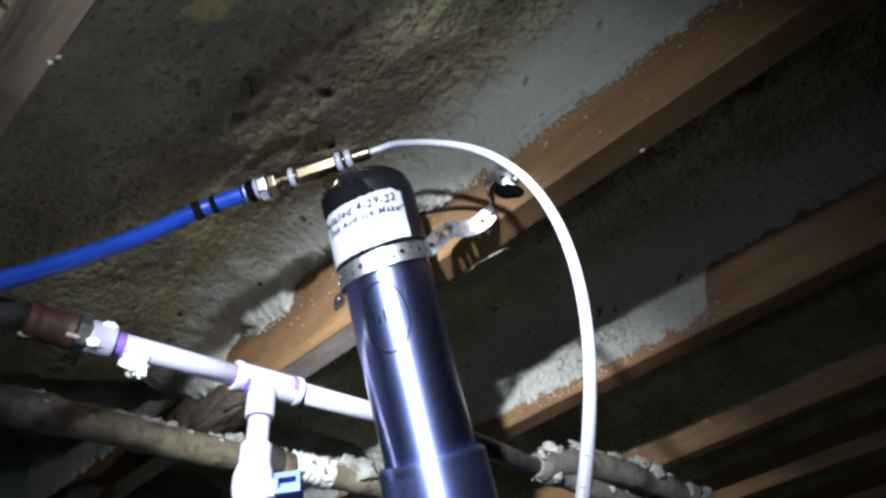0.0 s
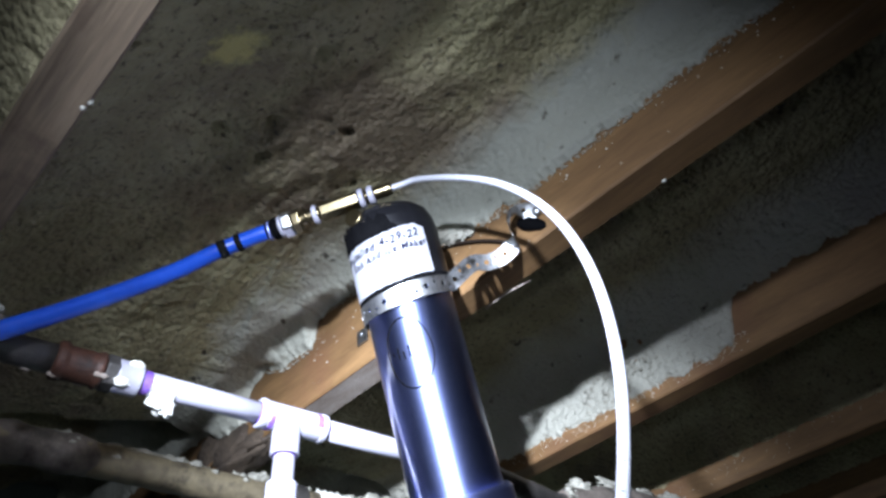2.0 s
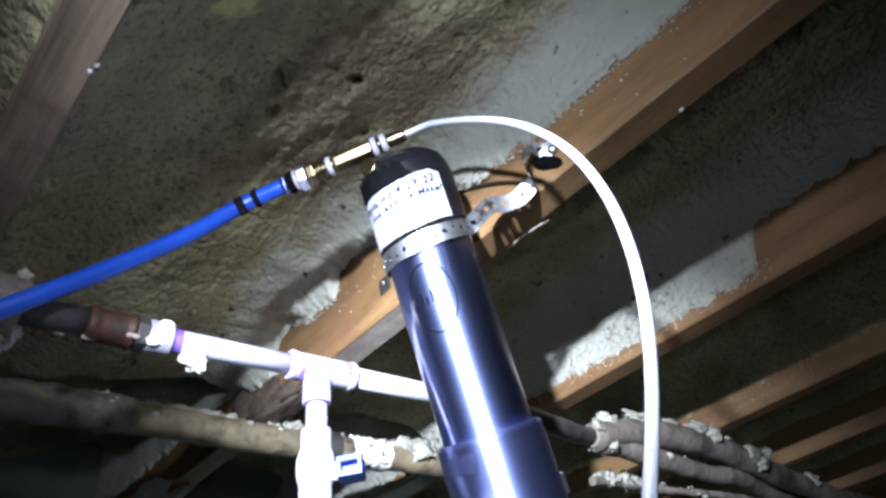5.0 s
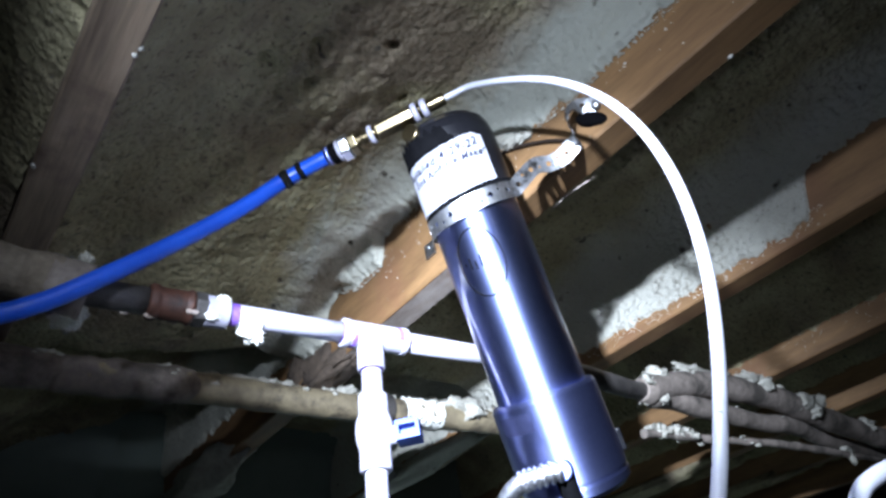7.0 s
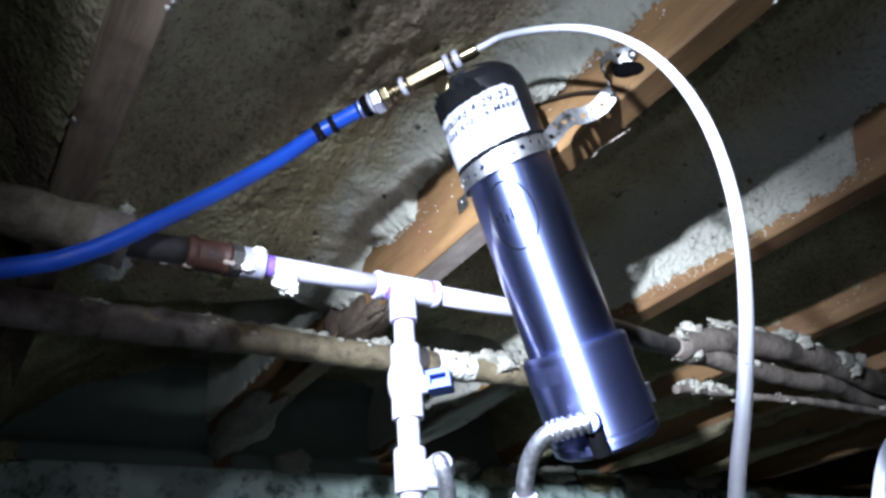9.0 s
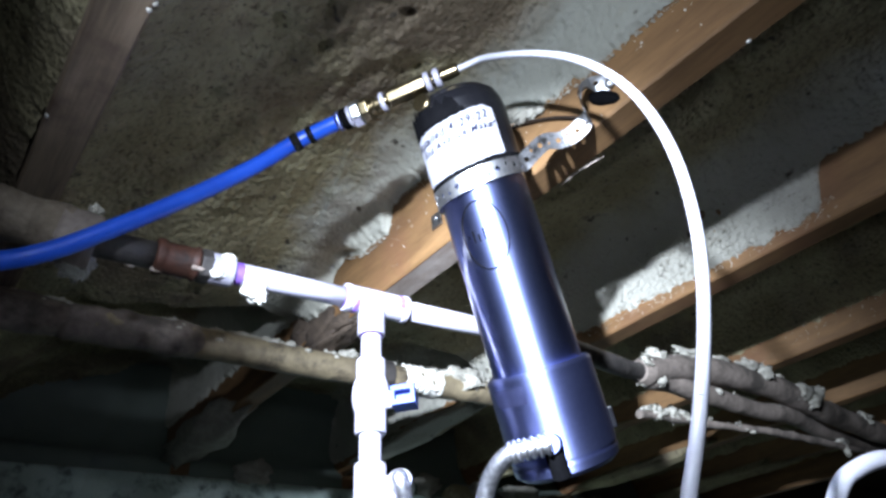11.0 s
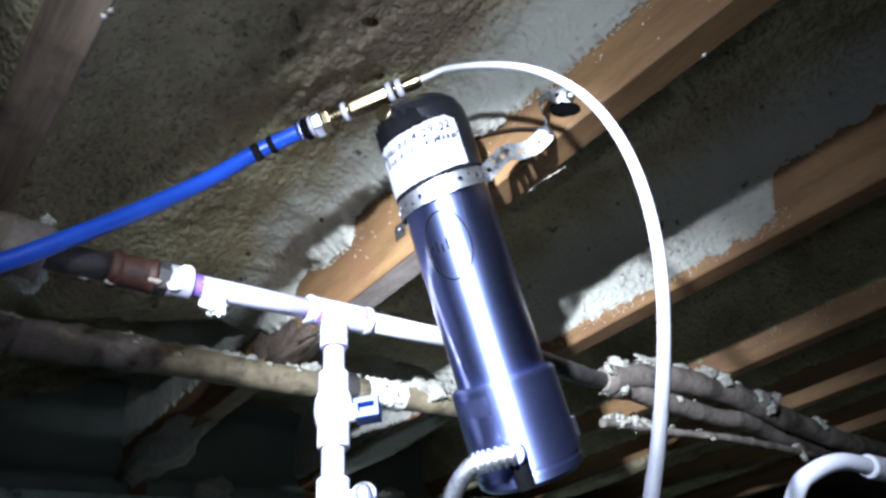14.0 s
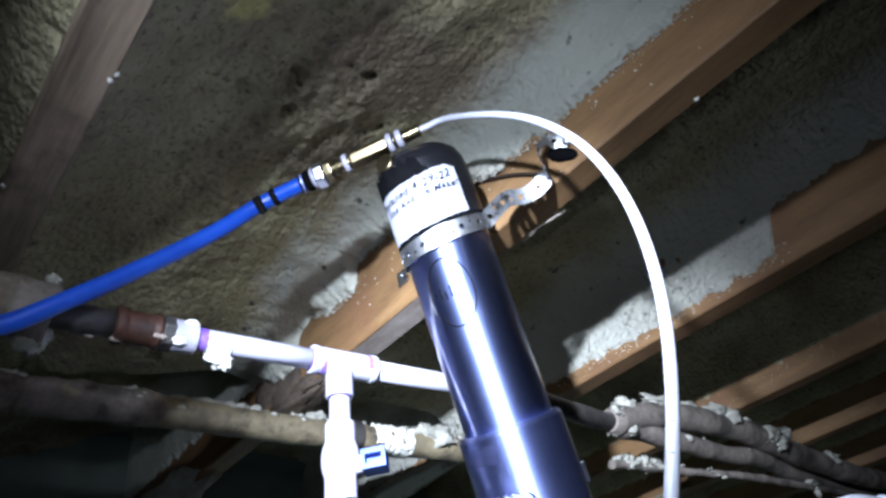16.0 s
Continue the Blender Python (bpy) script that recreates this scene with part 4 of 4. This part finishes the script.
part("wrapping", tube_mesh("wrapping", main[56:], lapped(main[56:], 0.0218, 0.13, 0.0010), WRAP, 48, wobble=0.0030, wave=15), right, "wrinkled grey wrapping")
second = thing("wrapped_pipe", "thinner grey wrapped pipe running beneath another", "water pipe")
sl = rounded([(0.86, 0.546, 0.958), (0.95, 0.549, 0.962), (1.05, 0.551, 0.960), (1.22, 0.555, 0.960), (1.34, 0.556, 0.966), (1.6, 0.58, 0.962), (2.4, 0.6, 0.96)], 26)
part("wrapping", tube_mesh("wrapping", sl, lapped(sl, 0.0158, 0.15, 0.0010), WRAP, 44, wobble=0.0028, wave=15, seed=4), second)
third = thing("wrapped_pipe", "thin low pipe crusted with old foam", "water pipe")
tl = rounded([(0.92, 0.609, 0.930), (1.0, 0.60, 0.930), (1.09, 0.591, 0.929), (1.305, 0.567, 0.930), (1.7, 0.56, 0.93), (2.4, 0.56, 0.93)], 26)
part("wrapping", tube_mesh("wrapping", tl, 0.0068, WRAP, 28, wobble=0.003, wave=34, seed=7), third)

tagged(part("crust", crust_mesh(main[60:190], 0.0225, 24, 0.0060, 3, 1.4, 0.5), right), "whitish crust of foam crumbs", "", "", "stuff")
tagged(part("crust", crust_mesh(main[56:64], 0.0205, 12, 0.0058, 5, 0.9, 1.6), right), "shaggy foam collar", "", "", "stuff")
tagged(part("crust", crust_mesh(sl, 0.0165, 12, 0.0065, 8, 1.2, 0.8), second), "whitish crust of foam crumbs", "", "", "stuff")
tagged(part("crust", crust_mesh(tl[:70], 0.0105, 28, 0.0065, 11, 1.2, 1.0), third), "whitish crust of foam crumbs", "", "", "stuff")
tagged(part("crust", crust_mesh([Vector(p) for p in bl[86:104]], 0.0195, 34, 0.0062, 21, 1.5, 0.5), back), "whitish crust of foam crumbs", "", "", "stuff")
tagged(part("crust", crust_mesh([Vector(p) for p in bl[74:118]], 0.0205, 60, 0.0075, 14, 1.4, 0.6), back), "whitish crust of foam crumbs", "", "", "stuff")

# ---- foam spatter, clips and small leftovers ----


def clot(name, label, centre, size, seed, mat_=None, rough=0.65, wave=2.4):
    return tagged(part(name, blob_mesh(name, centre, size, mat_ or FOAM_WHITE, seed, rough, wave)), label, "foam", "foam clots")


CLOT = "pale clot of hardened spray foam stuck to a pipe"
for k, (c, s) in enumerate((
    ((0.230, 0.541, 0.9335), (0.011, 0.009, 0.010)), ((0.236, 0.541, 0.929), (0.006, 0.006, 0.007)),
    ((0.452, 0.775, 1.098), (0.012, 0.030, 0.022)),
    ((0.341, 0.824, 1.028), (0.032, 0.012, 0.009)), ((0.300, 0.826, 1.026), (0.012, 0.010, 0.010)), ((0.500, 0.805, 1.028), (0.018, 0.010, 0.009)),
    ((0.70, 0.80, 1.027), (0.03, 0.02, 0.012)), ((0.73, 0.79, 1.02), (0.02, 0.02, 0.02)),
    ((0.885, 0.535, 0.955), (0.014, 0.010, 0.012)), ((0.893, 0.533, 0.992), (0.022, 0.014, 0.010)),
    ((1.149, 0.515, 1.018), (0.028, 0.014, 0.010)), ((1.185, 0.510, 1.010), (0.022, 0.014, 0.014)),
    ((1.327, 0.522, 0.997), (0.030, 0.022, 0.020)), ((1.40, 0.520, 1.006), (0.018, 0.016, 0.016)), ((1.36, 0.512, 0.985), (0.016, 0.012, 0.014)),
    ((0.963, 0.605, 0.937), (0.013, 0.010, 0.012)), ((0.999, 0.598, 0.938), (0.014, 0.010, 0.013)), ((1.03, 0.596, 0.936), (0.016, 0.008, 0.008)),
    ((1.544, 0.558, 0.938), (0.026, 0.010, 0.006)), ((1.552, 0.558, 0.922), (0.006, 0.006, 0.014)),
    ((1.62, 0.53, 0.985), (0.03, 0.02, 0.016)), ((1.00, 0.532, 1.018), (0.05, 0.010, 0.006)), ((1.08, 0.528, 1.020), (0.03, 0.010, 0.006)),
    ((0.078, 0.572, 0.936), (0.014, 0.011, 0.016)), ((0.057, 0.568, 0.935), (0.006, 0.006, 0.006)), ((0.083, 0.556, 0.985), (0.006, 0.005, 0.005)),
)):
    clot("foam_clot", CLOT, c, s, k * 1.7 + 0.3, FOAM_WHITE if k < 2 else FOAM if k < 3 else FOAM_OLD, 0.30 if k == 2 else 0.65)
# dark crust; the last two clots are added as the tee's shadow on the joist
for k, (c, s) in enumerate((((0.452, 0.800, 1.062), (0.014, 0.052, 0.026)), ((0.455, 0.860, 1.075), (0.016, 0.035, 0.034)), ((0.453, 0.750, 1.046), (0.010, 0.040, 0.013)), ((0.466, 0.790, 1.037), (0.022, 0.080, 0.008)))):
    clot("crust_shade", "dark brown crust and painted pipe shadow on a joist", c, s, 30 + k * 2.1, CRUST_SHADE, 0.45)

for k, (c, r) in enumerate((((0.443, 0.352, 1.127), 0.009), ((0.442, 0.343, 1.114), 0.010), ((0.443, 0.331, 1.109), 0.008), ((0.444, 0.320, 1.106), 0.006), ((0.442, 0.363, 1.133), 0.010))):
    clot("foam_clot", "crumbly pale clot of foam at the joist's edge", c, (r * 0.6, r, r * 0.8), 80 + k * 1.3, FOAM_OLD)

# foam overspray that covers the far ends of the joists and the wall's ledge
for i, (x0, x1) in enumerate(JOISTS[1:8]):
    clot("foam_overspray", "grey foam overspray coating the end of a joist", ((x0 + x1) / 2 - 0.004, 1.27 if i < 3 else 1.14, 1.046), (0.042 if i == 2 else 0.034, 0.17 if i < 3 else 0.27, 0.030 if i == 2 else 0.018), 20 + i, FOAM_OLD if i == 2 else FOAM, 0.5, 3.0)
for k, (x, s) in enumerate(((0.05, 0.05), (0.62, 0.04), (1.09, 0.035), (1.20, 0.05), (1.24, 0.03), (1.42, 0.06), (1.58, 0.07), (1.75, 0.06), (2.1, 0.09), (2.5, 0.08))):
    clot("foam_ledge", "pale foam lump on the ledge of the foundation wall", (x, 1.385, 1.004 + 0.01 * (k % 3)), (s, 0.022, 0.024), 40 + k, FOAM_OLD if k % 3 else FOAM)

# white foam sleeve and dark clamp on the tan pipe
part("foam_sleeve", tube_mesh("foam_sleeve", [(x, 0.838 - 0.045 * x, 1.0105) for x in np.linspace(0.60, 0.672, 48)],
                              [0.0228 - 0.003 * (k in (0, 47)) for k in range(48)], FOAM_WHITE, 40, wobble=0.005, wave=130), back, "crust of white foam")
part("clamp", hub("clamp", (0.545, 0.8135, 1.0105), (0.578, 0.812, 1.0105), 0.0245, IRON), back, "dark iron clamp")

# pale overspray dusted on the underside of the joist beside the filter
def dusting_mesh():
    verts, faces, n = [], [], 40
    for k in range(n + 1):
        y = 0.40 + 0.34 * k / n
        for j in range(7):
            x = 0.4495 + 0.0355 * j / 6
            verts.append((x, y + 0.01 * noise.noise(Vector((x * 60, k * 0.9, 2))), 1.0372 - 0.0006 * noise.noise(Vector((x * 90, y * 60, 0)))))
    for k in range(n):
        for j in range(6):
            a = k * 7 + j
            faces.append((a, a + 7, a + 8, a + 1))
    return mesh_of("foam_dusting", verts, faces, DUST)


tagged(part("foam_dusting", dusting_mesh()), "pale pinkish foam dust on a joist's underside", "foam", "", "stuff")

# little metal clip nailed to the joist
clip = thing("nail_clip", "small galvanised clip nailed to the joist face", "clip")
part("plate", box_mesh("plate", (0.4445, 0.500, 1.067), (0.4475, 0.518, 1.087), STEEL, 0.0006), clip)
part("nail", lathe_mesh("nail", [(0.003, 0), (0.0032, 0.001), (0.002, 0.0018)], STEEL, 16, axis_matrix((0.4445, 0.510, 1.080), (0.433, 0.510, 1.080))), clip, "nail head")

# a pale splinter lifting from the joist's lower edge
TORN = rounded([(0.4865, 0.350, 1.0372), (0.484, 0.338, 1.0364), (0.482, 0.322, 1.0358), (0.4845, 0.305, 1.0362), (0.4880, 0.288, 1.0368)], 6)
tagged(part("wood_splinter", tube_mesh("wood_splinter", TORN, [0.0013 - 0.0014 * abs(k / 24 - 0.4) for k in range(len(TORN))], DUST, 8, wobble=0.0009, wave=170)),
       "pale torn splinter along a joist's lower edge", "splinter")

# white flecks of foam on the joist edges
for k, (x, y, z) in enumerate(((0.060, 0.359, 1.041), (0.058, 0.366, 1.040), (0.482, 0.118, 1.040), (0.024, 0.52, 1.041))):
    clot("foam_fleck", "tiny white fleck of foam on a joist", (x, y, z), (0.0020, 0.0024, 0.0018), 60 + k)


def crumb_mesh(count, seed, spot, size, mat_):
    """Loose crumbs of foam stuck on a surface; spot(rng) gives the place of one, or None."""
    rng = random.Random(seed)
    verts, faces = [], []
    unit = [Vector(v) for v in ((-1, 0, 0), (0, 1, 0), (0, 0, 1), (0, -1, 0), (0, 0, -1), (1, 0, 0))]
    tris = ((0, 1, 2), (0, 2, 3), (0, 3, 4), (0, 4, 1), (5, 2, 1), (5, 3, 2), (5, 4, 3), (5, 1, 4))
    for _ in range(count):
        p = spot(rng)
        if p is None:
            continue
        r = size * rng.uniform(0.4, 1.0) ** 2
        turn = Euler((rng.uniform(0, 6), rng.uniform(0, 6), rng.uniform(0, 6))).to_matrix()
        base = len(verts)
        verts += [Vector(p) + turn @ (v * r * rng.uniform(0.6, 1.4)) for v in unit]
        faces += [tuple(base + k for k in f) for f in tris]
    return mesh_of("foam_crumbs", verts, faces, mat_, False)


def on_far_joist(rng):
    """A place on the foam skirt of the fifth joist, thicker towards its ragged lower edge."""
    y = rng.uniform(0.19, 0.66)
    low = edge_left_of(4, y) + 0.004
    z = low + 0.055 * rng.random() ** 1.6
    return (0.8425 - 0.09 * (z - low), y, z) if noise.noise(Vector((y * 40, z * 60, 3))) > rng.uniform(-0.5, 0.4) else None


def on_near_joist(rng):
    """A place by the foam's edge on the fourth joist."""
    y = rng.uniform(-0.05, 0.72)
    z = edge_left_of(3, y) - 0.006 + 0.05 * rng.random() ** 2.0
    return (0.4462 - 0.10 * max(0.0, z - edge_left_of(3, y)), y, z)


for count, seed, spot, size in ((1500, 31, on_far_joist, 0.0036), (1700, 32, on_near_joist, 0.0020)):
    tagged(part("foam_crumbs", crumb_mesh(count, seed, spot, size, FOAM_OLD)), "crumbly pale foam along a joist's face", "foam", "foam crumbs", "stuff")


# frost of fine white foam specks near the foam's edge on the joists
def spatter_mesh(x, count, seed, y0, y1, z0, z1):
    """Specks of overspray on a joist's left face, thicker towards the foam."""
    rng = random.Random(seed)
    verts, faces = [], []
    for _ in range(count):
        y = rng.uniform(y0, y1)
        top = z1(y) if callable(z1) else z1
        z = top - (top - z0) * rng.random() ** 2.2
        r = 0.0013 * rng.uniform(0.35, 1.0) ** 2
        b = len(verts)
        verts += [(x - r, y, z), (x + 0.0012, y + r * 1.3, z), (x + 0.0012, y, z + r), (x + 0.0012, y - r * 1.2, z), (x + 0.0012, y, z - r)]
        faces += [(b, b + 1, b + 2), (b, b + 2, b + 3), (b, b + 3, b + 4), (b, b + 4, b + 1)]
    return mesh_of("foam_specks", verts, faces, FOAM_WHITE, False)


for x, count, seed, y0, y1, z0, z1 in ((0.4475, 45, 5, -0.05, 0.62, 1.045, 1.118), (0.4472, 260, 6, -0.05, 0.62, 1.085, lambda y: edge_left_of(3, y) + 0.006), (0.8440, 650, 7, 0.20, 0.62, 1.046, 1.070), (1.2515, 260, 8, 0.1, 0.7, 1.05, 1.09)):
    tagged(part("foam_specks", spatter_mesh(x, count, seed, y0, y1, z0, z1)), "fine white foam specks on a joist face", "foam", "foam specks", "stuff")
